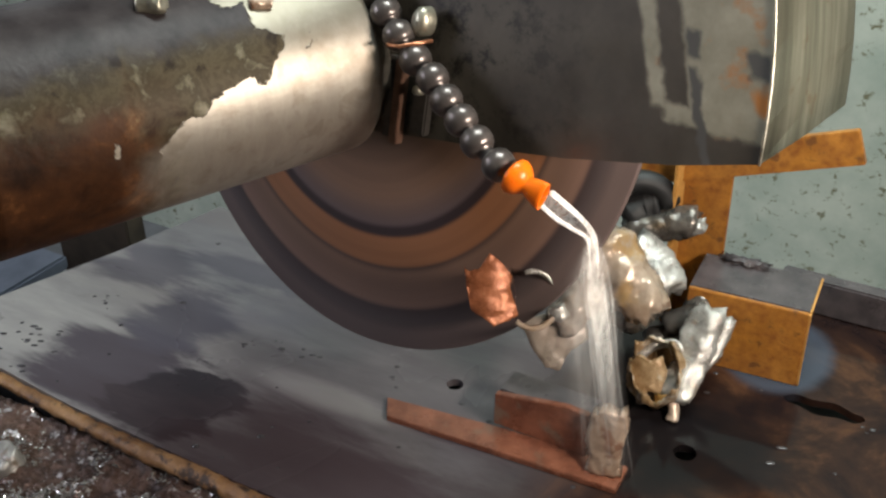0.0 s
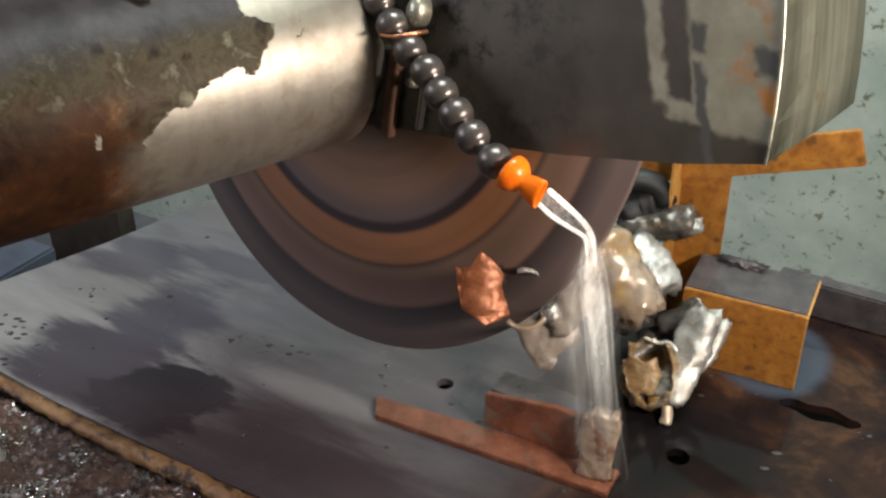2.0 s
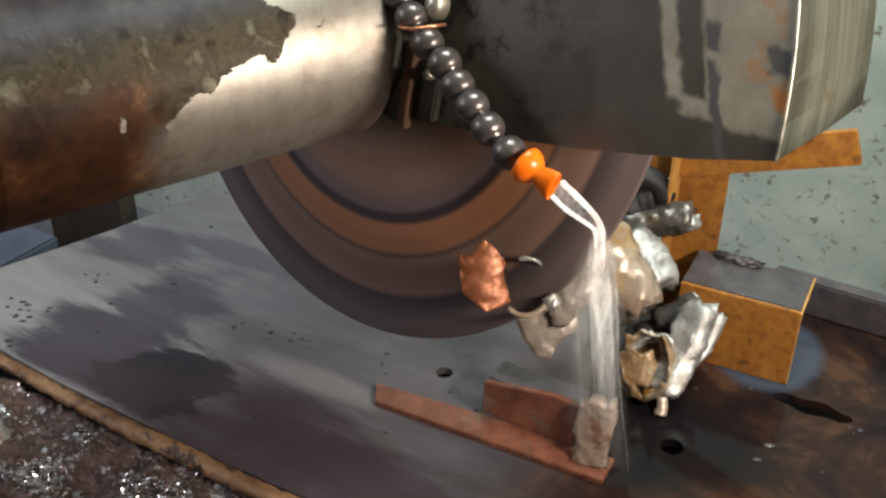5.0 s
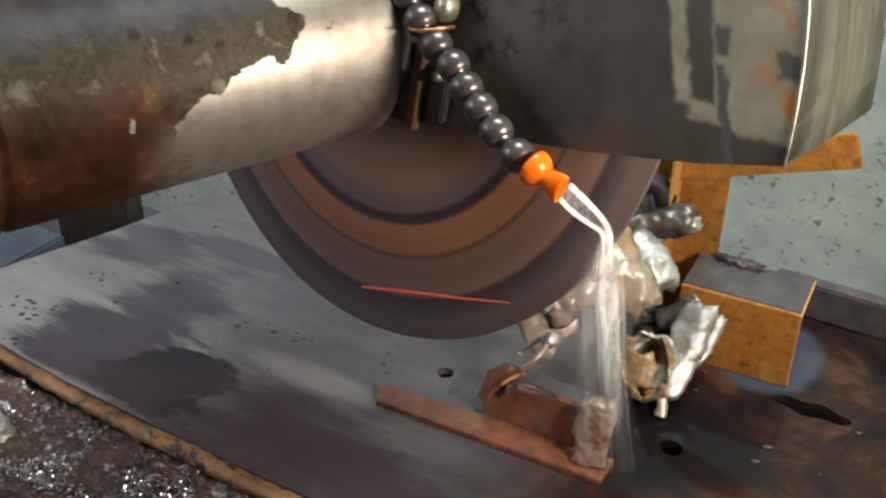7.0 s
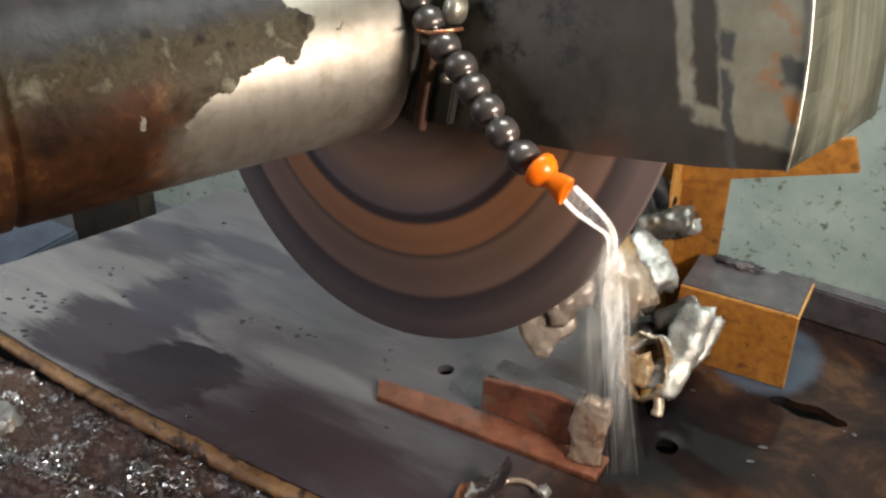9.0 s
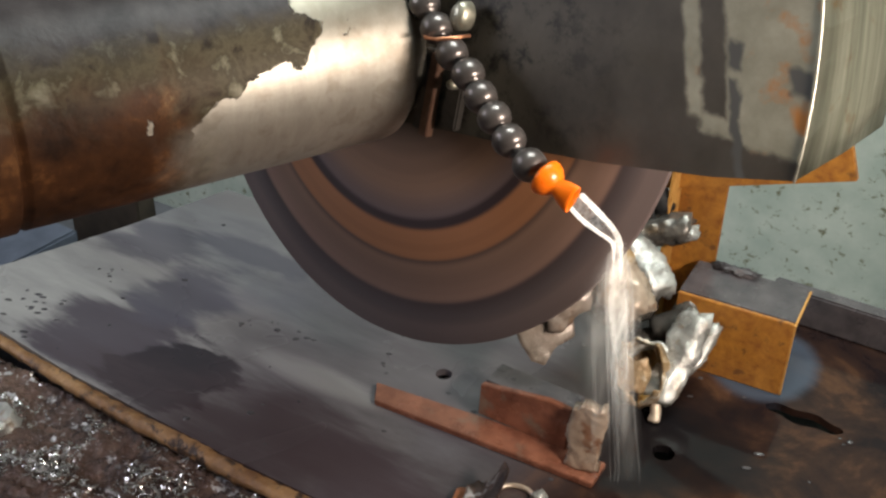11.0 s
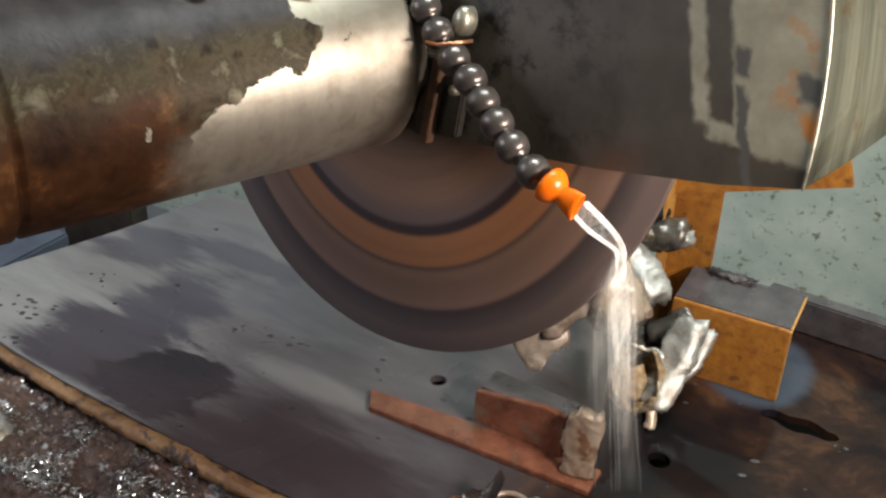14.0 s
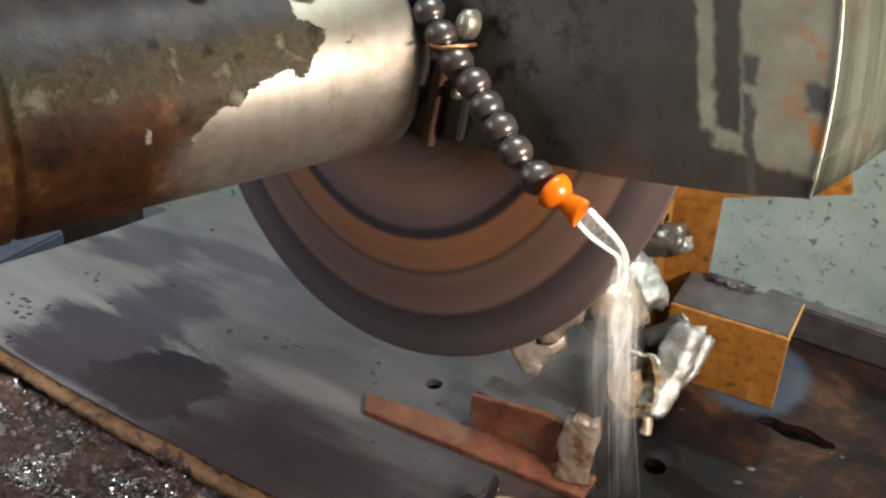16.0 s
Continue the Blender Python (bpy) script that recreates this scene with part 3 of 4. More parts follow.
def plate(rim_points, openings, lo, hi):
    """A plate with openings cut through it."""
    bm = bmesh.new()
    loops = []
    for pts in [rim_points] + openings:
        vs = [bm.verts.new((x, y, hi)) for x, y in pts]
        loops.append([bm.edges.new((vs[i], vs[(i + 1) % len(vs)])) for i in range(len(vs))])
    bmesh.ops.triangle_fill(bm, edges=[e for lp in loops for e in lp], use_beauty=True)
    made = bmesh.ops.extrude_face_region(bm, geom=bm.faces[:])
    bmesh.ops.translate(bm, vec=(0, 0, lo - hi), verts=[g for g in made["geom"] if isinstance(g, bmesh.types.BMVert)])
    return bm


HOLES = [ring_points(-0.001, -0.001, 0.0125, 0.0125), ring_points(0.341, 0.021, 0.0155, 0.0155), ring_points(0.48, 0.203, 0.056, 0.016, 36, 0.2)]
part("tabletop", plate(outline, HOLES, -0.012, 0.0), TABLE, table)
# black sheet added below so the openings look dark inside
part("hole_backing", box((1.2, 0.55, 0.01), (0.3, 0.1, -0.09)), BLACK, table, "unseen black sheet added to darken the holes")
bm = tube([(-0.9 + 0.006 * k, 0, 0) for k in range(350)], 0.0155, 10)
for v in bm.verts:
    x = v.co.x
    y0 = -0.298 - 0.026 * min(1.0, max(0.0, (x + 0.8) / 0.4)) + 0.012 * min(1.0, max(0.0, x / 1.2 + 0.1))
    h = 0.5 * noise.noise(Vector((x * 14, v.co.y * 60, v.co.z * 60))) + 0.45 * noise.noise(Vector((x * 60, v.co.y * 100, v.co.z * 100))) + 0.3 * noise.noise(Vector((x * 170, v.co.y * 160, v.co.z * 160)))
    grow = 0.72 + 0.34 * min(1.0, max(0.0, (x + 0.65) / 0.35))
    v.co = Vector((x, y0 + v.co.y * grow * (0.85 + 0.45 * h), -0.0105 + v.co.z * grow * 0.72 * (0.9 + 0.45 * h)))
part("front_edge", bm, EDGE, table, "scraped rusty front edge strip", True)
# black strip added to stand for the shade in the gap
part("gap_strip", box((2.1, 0.008, 0.11), (0.15, -0.3, -0.075)), BLACK, table, "black strip added for the shaded gap under the front edge")
part("back_rail", box((1.0, 0.03, 0.06), (0.85, 0.446, 0.0305), 0.003), FLANGE, table, "dark steel rail along the rear edge")
for x, y in ((-0.6, -0.2), (1.0, -0.2), (1.0, 0.35), (-0.5, 0.2)):
    part("leg", box((0.06, 0.06, 0.838), (x, y, -0.431), 0.004), STEEL_DARK, table)


# the sludge in the tray before the table
bm = bmesh.new()
bmesh.ops.create_grid(bm, x_segments=420, y_segments=150, size=0.5, matrix=Matrix.Translation((-0.25, -0.60, -0.024)) @ Matrix.Diagonal((1.7, 0.57, 1, 1)))
for v in bm.verts:
    p = v.co
    h = 0.5 * noise.noise(p * 14) + 0.35 * noise.noise(p * 34) + 0.45 * abs(noise.noise(p * 80)) + 0.2 * noise.noise(p * 160)
    v.co.z += 0.026 * h - 0.03 * max(0.0, (p.y + 0.326) / 0.02)
tagged(part("swarf_sludge", bm, SLUDGE, smooth=True), "wet dark swarf and sludge heaped along the table front", "sludge", kind="stuff")
# bright flakes added over it to stand in for its glints
flake_rng = random.Random(21)
verts, faces = [], []
while len(faces) < 32000:
    p = Vector((flake_rng.uniform(-1.0, 0.2), flake_rng.uniform(-0.62, -0.327), -0.024))
    if noise.noise(p * 17 + Vector((3, 8, 1))) + 0.6 * noise.noise(p * 45) < flake_rng.uniform(-0.05, 0.65):
        continue
    h = 0.5 * noise.noise(p * 14) + 0.35 * noise.noise(p * 34) + 0.45 * abs(noise.noise(p * 80)) + 0.2 * noise.noise(p * 160)
    p.z += 0.026 * h + flake_rng.uniform(-0.0005, 0.0022)
    turn = Euler((flake_rng.gauss(0, 0.5), flake_rng.gauss(0, 0.5), flake_rng.uniform(0, 6.3))).to_matrix()
    a, c = flake_rng.uniform(0.001, 0.0046), flake_rng.uniform(0.0007, 0.0024)
    if flake_rng.random() < 0.08:
        a, c = a * 1.7, c * 1.9
    k = len(verts)
    verts += [p + turn @ Vector(q) for q in ((-a, -c, 0), (a * 0.8, -c * 0.6, a * 0.3), (a, c, 0), (-a * 0.7, c * 0.8, a * 0.2), (0, 0, a * 0.5))]
    faces += [(k, k + 1, k + 4), (k + 1, k + 2, k + 4), (k + 2, k + 3, k + 4), (k + 3, k, k + 4)]
me = bpy.data.meshes.new("glint_flakes")
me.from_pydata(verts, [], faces)
me.materials.append(FLAKE)
tagged(new("glint_flakes", me), "small bright flakes added as glints over the sludge", "swarf", kind="stuff")
tray = thing("drip_tray", "dark steel tray holding the wet sludge", "tray")
part("tray_floor", box((1.8, 0.62, 0.02), (-0.25, -0.63, -0.1)), STEEL_DARK, tray)
for x in (-1.14, 0.64):
    part("tray_leg", box((0.04, 0.5, 0.74), (x, -0.63, -0.48)), STEEL_DARK, tray)

# ---- behind the table ----
crate = thing("blue_crate", "blue-grey painted steel crate behind the table", "crate")
part("crate_body", box((0.48, 0.48, 0.516), (-1.475, 0.055, -0.592), 0.008), BLUE, crate)
part("crate_lid", box((0.5, 0.5, 0.035), (-1.475, 0.055, -0.3165), 0.006), BLUE, crate)
# board added in place of the dark brown stain low on the wall
tagged(part("wall_base_standin", box((0.27, 0.06, 0.6), (-1.36, 0.52, -0.55), 0.004), DARK_BROWN), "dark brown board standing in for the stained wall base", "board")


# ---- the brackets ----
def angle_iron(name, label, length, front, depth, thick, m, mats, group=""):
    """An angle laid along X: a face that looks towards -Y and a flange on top that runs back."""
    ob = thing(name, label, "bracket", m, group)
    part("face", box((length, thick, front), (length / 2, thick / 2, front / 2), 0.0012), mats[0], ob)
    part("flange", box((length, depth - thick, thick), (length / 2, thick + (depth - thick) / 2 + 0.001, front - thick / 2), 0.0012), mats[1], ob, "dark wet flange")
    part("cut_end", box((0.003, thick, front - 0.002), (length + 0.0016, thick / 2, front / 2), 0.0006), BRIGHT_RUST, ob, "bright rusty sawn end")
    part("cut_end", box((0.003, depth - thick, thick), (length + 0.0016, thick + (depth - thick) / 2, front - thick / 2), 0.0006), BRIGHT_RUST, ob, "bright rusty sawn end")
    return ob


bracket = angle_iron("angle_bracket", "rusty orange angle iron bracket bolted on the table", 0.17, 0.125, 0.105, 0.007, pose(0.263, 0.222, 0.0, 0, 0, 4), (RUST, FLANGE))
part("mud_lump", lump((0.026, 0.008, 0.006), 61, 1.1, 4, Matrix.Translation((0.06, 0.097, 0.126)), 5.0), FLANGE, bracket, "caked dark swarf", True)
post = thing("rusty_post", "upright rusty angle iron post behind the work", "post")
part("web", box((0.076, 0.006, 0.30), (0.24, 0.34, 0.15), 0.001), RUST, post)
# light on the leg is painted: brighter rust than the web
part("side_leg", box((0.006, 0.04, 0.28), (0.205, 0.3165, 0.14), 0.001), BRIGHT_RUST, post, "rusty side leg painted brighter as lit")
bar = tagged(part("cross_bar", box((0.34, 0.012, 0.05), (0, 0, 0), 0.001), RUST, m=Matrix.Translation((0.285, 0.33, 0.290)) @ Matrix.Rotation(radians(-19), 4, "Y")), "rusty flat cross bar fixed on the post", "bar")

low = thing("low_angle_clamp", "wet rusty angle iron clamp lying on the table", "clamp")
part("base_bar", prism([(-0.044, -0.118), (0.29, -0.098), (0.288, -0.05), (0.1, -0.062), (-0.066, -0.082)], "z", 0.0, 0.009, 0.0012), RUST_WET, low)
part("upright", prism([(0.094, 0.009), (0.232, 0.009), (0.232, 0.078), (0.2, 0.08), (0.12, 0.066), (0.096, 0.062)], "y", -0.06, -0.05, 0.0012), RUST_WET, low)
part("top_flange", box((0.13, 0.045, 0.007), (0.163, -0.026, 0.06), 0.001), FLANGE, low, "dark wet flange")
part("torn_end", shell([(-0.02, 0.04), (-0.004, 0.05), (0.012, 0.044), (0.022, 0.05), (0.026, 0.02), (0.02, -0.01), (0.022, -0.045), (0.0, -0.05), (-0.022, -0.046), (-0.018, -0.02), (-0.026, 0.0)], 0.022, 4.0, Matrix.Translation((0.259, -0.056, 0.053)) @ pose(0, 0, 0, 82, 0, 12), 9, jag=0.004), PALE_END, low, "pale torn metal end", True)

# ---- the casting that is cut ----
FACING = (59.0, 1.1, 30.4)
work = thing("casting", "broken wet alloy casting clamped against the bracket", "casting")
part("body", stub([(0.176, 0.092, 0.256), (0.225, 0.07, 0.214), (0.266, 0.052, 0.180)], 0.036, 2, 0.24, 0.85), ALLOY_BROWN, work, "wet brown cut stub", True)
part("lobe", stub([(0.150, 0.015, 0.150), (0.174, 0.042, 0.183), (0.195, 0.075, 0.222)], 0.03, 3, 0.26, 0.7), PINK, work, "pale wet torn lobe", True)
part("lug", stub([(0.145, 0.265, 0.158), (0.2, 0.292, 0.178), (0.243, 0.303, 0.196)], 0.024, 5, 0.22, 1.0), SILVER_DARK, work, "dark grey tubular lug", True)
part("lug_rim", stub([(0.226, 0.292, 0.172), (0.242, 0.296, 0.18), (0.254, 0.298, 0.19)], 0.014, 21, 0.3, 0.8), SILVER, work, "bright torn rim", True)
part("neck", stub([(0.175, 0.236, 0.175), (0.212, 0.22, 0.148), (0.246, 0.203, 0.122)], 0.031, 7, 0.24, 0.8), SILVER, work, "silvery neck", True)
part("core", stub([(0.18, 0.3, 0.09), (0.2, 0.2, 0.1), (0.21, 0.1, 0.15)], 0.04, 8, 0.15), SILVER_DARK, work, "", True)
part("tongue", shell([(-0.045, 0.03), (0.0, 0.045), (0.042, 0.035), (0.046, 0.006), (0.02, -0.01), (0.006, -0.036), (-0.012, -0.03), (-0.028, -0.008)], 0.012, 3.0, Matrix.Translation((0.152, 0.002, 0.126)) @ pose(0, 0, 0, *FACING), 4), TONGUE, work, "thin grey-brown torn tongue", True)
part("cream_burr", stub([(0.146, 0.0, 0.168), (0.156, 0.008, 0.178), (0.166, 0.01, 0.17)], 0.011, 63, 0.4, 0.7), PINK, work, "pale burr", True)
part("dark_block", stub([(0.245, 0.19, 0.07), (0.272, 0.2, 0.086), (0.292, 0.21, 0.09)], 0.022, 64, 0.12, 0.8), STEEL_DARK, work, "dark wet socket", True)
part("seal_plug", stub([(0.13, 0.285, 0.18), (0.158, 0.305, 0.195), (0.178, 0.315, 0.2)], 0.036, 65, 0.1, 0.9), BLACK, work, "black rubber plug", True)
part("rubber_seal", tube([Vector((0.155, 0.29, 0.195)) + Vector((0.04 * math.cos(g), 0.02 * math.cos(g), 0.045 * math.sin(g))) for g in [0.2 + 0.2 * k for k in range(14)]], 0.018, 12), BLACK, work, "black rubber seal", True)

frag = thing("casting_fragment", "silvery jagged casting fragment leaning on the bracket", "fragment")
part("flute", stub([(0.308, 0.19, 0.122), (0.302, 0.136, 0.066), (0.296, 0.088, 0.024)], 0.026, 13, 0.24, 0.55, ridge=0.05), SILVER, frag, "bright fluted alloy rib", True)
part("flute", stub([(0.331, 0.207, 0.103), (0.320, 0.165, 0.066), (0.306, 0.140, 0.040)], 0.016, 14, 0.2, 0.6), SILVER, frag, "", True)
part("web", stub([(0.318, 0.196, 0.108), (0.310, 0.148, 0.062), (0.300, 0.108, 0.028)], 0.014, 15, 0.12, 0.5), SILVER_DARK, frag, "", True)
part("pipe_end", stub([(0.282, 0.243, 0.104), (0.274, 0.201, 0.060)], 0.021, 16, 0.1), SILVER_DARK, frag, "dark pipe stub", True)
part("pipe", stub([(0.222, 0.182, 0.035), (0.291, 0.216, 0.057)], 0.024, 18, 0.1), STEEL_DARK, frag, "", True)
bm = lathe([(0.0005, -0.033), (0.012, -0.03), (0.03, -0.022), (0.041, -0.004), (0.043, 0.016), (0.040, 0.03), (0.037, 0.031), (0.036, 0.016), (0.033, 0.0), (0.022, -0.014), (0.008, -0.02), (0.0005, -0.021)], 48, "z")
for v in bm.verts:
    w = v.co.copy()
    v.co *= 1 + 0.16 * noise.noise(w * 45) + 0.1 * noise.noise(w * 110)
    round_at = math.atan2(w.y, w.x)
    torn = noise.noise(Vector((2.2 * math.cos(round_at), 2.2 * math.sin(round_at), 3.7))) + 0.6 * noise.noise(Vector((6 * math.cos(round_at), 6 * math.sin(round_at), 1.2)))
    v.co.z += 0.034 * torn * min(1.0, max(0.0, (w.z + 0.01) / 0.03)) + 0.01 * noise.noise(w * 60 + Vector((4, 1, 7)))
    v.co.x *= 0.78
part("cup", bm, CUP, frag, "hollow brown torn cup", True, Matrix.Translation((0.266, 0.108, 0.046)) @ pose(0, 0, 0, 40, -12, 20) @ Matrix.Diagonal((1.15, 1.15, 1.15, 1)))
part("torn_lip", stub([(0.232, 0.108, 0.058), (0.25, 0.13, 0.075), (0.275, 0.14, 0.083), (0.3, 0.135, 0.072)], 0.006, 23, 0.3), SILVER, frag, "bright torn lip", True)
part("spur", stub([(0.296, 0.092, 0.03), (0.303, 0.078, 0.012), (0.305, 0.07, 0.002)], 0.0085, 24, 0.3, 0.7), ALLOY_BROWN, frag, "", True)
part("spur", stub([(0.282, 0.085, 0.032), (0.285, 0.078, 0.02)], 0.009, 25, 0.3, 0.7), BRIGHT_RUST, frag, "orange stained spur", True)
part("torn_wall", shell([(-0.026, 0.02), (-0.01, 0.034), (0.006, 0.024), (0.022, 0.03), (0.028, 0.004), (0.016, -0.026), (0.002, -0.018), (-0.012, -0.034), (-0.03, -0.012)], 0.006, 9.0, Matrix.Translation((0.258, 0.088, 0.05)) @ pose(0, 0, 0, 62, -8, 18), 31), CUP, frag, "brown torn inner wall", True)
part("spur", stub([(0.25, 0.09, 0.03), (0.262, 0.08, 0.012)], 0.012, 26, 0.3, 0.7), ALLOY_BROWN, frag, "", True)
tagged(part("silver_lump", stub([(-0.475, -0.42, -0.06), (-0.463, -0.43, -0.02), (-0.462, -0.435, 0.004)], 0.024, 33, 0.25), SILVER, smooth=True), "silvery metal lump standing in the sludge", "lump")

chip = thing("cut_ring", "coppery thin ring sliced off the casting", "offcut", Matrix.Translation((0.126, -0.130, 0.280)))
part("coppery_wall", shell([(-0.032, 0.028), (-0.026, 0.022), (-0.014, 0.025), (-0.001, 0.043), (0.012, 0.034), (0.026, 0.016), (0.023, 0.004), (0.028, -0.014), (0.034, -0.03), (0.022, -0.036), (0.003, -0.043), (-0.01, -0.032), (-0.024, -0.024)], 0.005, 10.0, pose(0, 0, 0, *FACING), 6), CHIP, chip, "coppery torn wall", True)
part("sludge_back", shell([(-0.03, 0.026), (-0.014, 0.023), (-0.001, 0.04), (0.024, 0.016), (0.05, 0.03), (0.085, 0.0), (0.07, -0.04), (0.034, -0.03), (0.003, -0.04), (-0.022, -0.024)], 0.006, 8.0, pose(0, 0, 0, *FACING) @ Matrix.Translation((0, 0, -0.011)) @ Matrix.Diagonal((0.5, 0.9, 1, 1)), 8), SLUDGE, chip, "back caked with dark sludge", True)
to_world = pose(0, 0, 0, *FACING)
part("thin_rim", tube([to_world @ Vector((0.05 + 0.03 * math.cos(g), -0.012 + 0.034 * math.sin(g), 0.0)) for g in [0.35 + 0.14 * k for k in range(12)]], 0.0036, 8, [0.8, 1, 1.1, 1, 0.9, 0.9, 0.8, 0.8, 0.9, 1, 1, 0.8]), SILVER, chip, "thin bright rim", True)
part("thin_rim", tube([to_world @ Vector((0.05 + 0.03 * math.cos(g), -0.012 + 0.034 * math.sin(g), 0.0)) for g in [-2.3 + 0.16 * k for k in range(13)]], 0.0038, 7), ALLOY_BROWN, chip, "", True)
part("burr", stub([to_world @ Vector((0.078, -0.02, 0.0)), to_world @ Vector((0.086, -0.035, 0.0))], 0.009, 41, 0.35), SILVER, chip, "bright burr", True)

# ---- the saw ----
SAW_AT = Vector((-0.1373, 0.03, 0.5096))
SAW_TURN = Matrix(((0.9787, 0.2005, 0.0435), (-0.2052, 0.9565, 0.2076), (0.0, -0.2121, 0.9772))).to_quaternion().to_matrix().to_4x4()
HEADROWS = [
    (0, 0.0000, 0.0000, 0.0000, 0.00, 0.00, 0.00),
    (0.5, 0.0032, -0.0024, 0.0041, 0.02, 0.01, 0.10),
    (1, 0.0044, -0.0024, 0.0049, -0.02, -0.01, 0.14),
    (1.5, 0.0033, -0.0021, 0.0023, 0.09, -0.01, 0.11),
    (2, 0.0056, -0.0045, 0.0035, 0.15, 0.04, 0.10),
    (2.5, 0.0105, -0.0072, 0.0047, 0.23, 0.22, 0.05),
    (3, 0.0106, -0.0059, 0.0045, 0.37, 0.30, -0.00),
    (3.5, 0.0137, -0.0077, 0.0062, 0.33, 0.37, 0.04),
    (4, 0.0150, -0.0059, 0.0045, 0.44, 0.38, -0.02),
    (6.5, 0.0247, -0.0075, 0.0079, 0.42, 0.53, 0.04),
    (7, 0.0282, -0.0090, 0.0097, 0.44, 0.62, 0.07),
    (7.5, 0.0318, -0.0096, 0.0108, 0.35, 0.60, 0.12),
    (8, 0.0382, -0.0117, 0.0149, 0.30, 0.70, 0.18),
    (8.5, 0.0413, -0.0122, 0.0158, 0.30, 0.78, 0.26),
    (9, 0.0422, -0.0124, 0.0145, 0.36, 0.72, 0.24),
    (11.5, 0.0517, -0.0109, 0.0165, 0.21, 0.62, 0.06),
    (12, 0.0503, -0.0100, 0.0155, 0.20, 0.54, 0.02),
    (12.5, 0.0507, -0.0099, 0.0158, 0.25, 0.54, 0.01),
    (13, 0.0498, -0.0110, 0.0150, 0.23, 0.50, 0.04),
    (13.5, 0.0514, -0.0091, 0.0169, 0.13, 0.54, 0.06),
    (14, 0.0571, -0.0124, 0.0186, 0.10, 0.58, 0.23),
    (14.5, 0.0579, -0.0129, 0.0190, 0.12, 0.63, 0.26),
    (15, 0.0584, -0.0144, 0.0185, 0.19, 0.63, 0.29),
    (15.5, 0.0572, -0.0144, 0.0196, 0.12, 0.65, 0.34),
    (16, 0.0609, -0.0135, 0.0204, 0.09, 0.68, 0.42),
]


def saw_pose(dx, dy, dz, a, b, c):
    v = Vector((radians(a), radians(b), radians(c)))
    turn = Matrix.Rotation(v.length, 4, v.normalized()) if v.length > 1e-9 else Matrix.Identity(4)
    return Matrix.Translation(SAW_AT + Vector((dx, dy, dz))) @ turn @ SAW_TURN


saw = thing("cut_off_saw", "wet cut-off saw head with sooty guard and steel spindle tube", "saw", saw_pose(*HEADROWS[0][1:]))
bm = lathe([(0.001, -0.004), (0.1, -0.004), (0.4285, -0.004), (0.4295, -0.003), (0.4295, 0.003), (0.4285, 0.004), (0.1, 0.004), (0.001, 0.004)], 200)
disc = part("cutting_disc", bm, DISC, saw, "brown abrasive cutting disc, spinning", True)
part("flange_washer", lathe([(0.001, -0.02), (0.085, -0.02), (0.09, -0.014), (0.09, -0.003)], 64), STEEL_DARK, disc, smooth=False)

# guard: side sheets and rim band
R_G, FRONT, BACK = 0.614, -0.142, 0.03
arc = [(R_G * math.cos(radians(a)), R_G * math.sin(radians(a))) for a in [2.05 + 3 * k for k in range(64)]]
side = [(0.12, -0.082), (0.185, -0.07), (0.244, -0.06), (0.351, -0.043), (0.42, -0.03), (0.482, -0.015), (0.54, -0.001)] + arc + [(-0.1, -0.11)]
part("guard_side", prism(side, "y", FRONT - 0.002, FRONT), GUARD, saw, "blackened guard side sheet")
part("guard_back", prism([(0.5, 0.045)] + arc[1:] + [(-0.1, -0.02)], "y", BACK, BACK + 0.002), GUARD, saw)
bm = bmesh.new()
rows = []
for i in range(66):
    f0 = radians(2.05 + 189 * i / 65)
    f1 = radians(5.2 + 186 * i / 65)
    rows.append([bm.verts.new((r * math.cos(f), y, r * math.sin(f))) for r, f, y in ((R_G + 0.001, f0, FRONT), (R_G + 0.003, f0 * 0.5 + f1 * 0.5, -0.055), (R_G + 0.001, f1, BACK))])
for a, b in zip(rows, rows[1:]):
    for k in range(2):
        bm.faces.new((a[k], b[k], b[k + 1], a[k + 1]))
bmesh.ops.solidify(bm, geom=bm.faces[:], thickness=0.002)
part("guard_band", bm, RIM, saw, "grey-green guard rim band", True)
part("weld_seam", tube([((R_G + 0.002) * math.cos(radians(a)), FRONT - 0.003, (R_G + 0.002) * math.sin(radians(a))) for a in range(2, 60, 2)], 0.0013, 6), SEAM, saw, "bright weld seam", True)

# spindle tube
TUBE_LEN = 0.405
AX = Vector((-0.18, -1.0, -0.204)).normalized()
tube_m = Matrix.Translation((0.09, -0.162, 0.003)) @ AX.to_track_quat("-Y", "Z").to_matrix().to_4x4()
part("spindle_tube", lathe([(0.001, 0.022), (0.1, 0.022), (0.1, 0.004), (0.111, 0.003), (0.114, 0.0), (0.115, -0.004), (0.115, -0.006), (0.115, -0.2), (0.115, 0.003 - TUBE_LEN), (0.115, -TUBE_LEN), (0.1125, -TUBE_LEN - 0.003), (0.1125, -TUBE_LEN - 0.008)], 160), HOUSING, saw, "bare steel spindle tube with grease and rust stains", True, tube_m)
part("end_collar", lathe([(0.1125, -TUBE_LEN - 0.008), (0.116, -TUBE_LEN - 0.01), (0.116, -TUBE_LEN - 0.09), (0.001, -TUBE_LEN - 0.092)], 96), HOUSING, saw, "", True, tube_m)
part("clamp_plate", box((0.018, 0.008, 0.09), (0.192, -0.15, -0.026), 0.001), STEEL_DARK, saw)
part("clamp_strip", box((0.012, 0.012, 0.092), (0.206, -0.155, -0.028), 0.001), CLAMP, saw, "coppery strip edge")
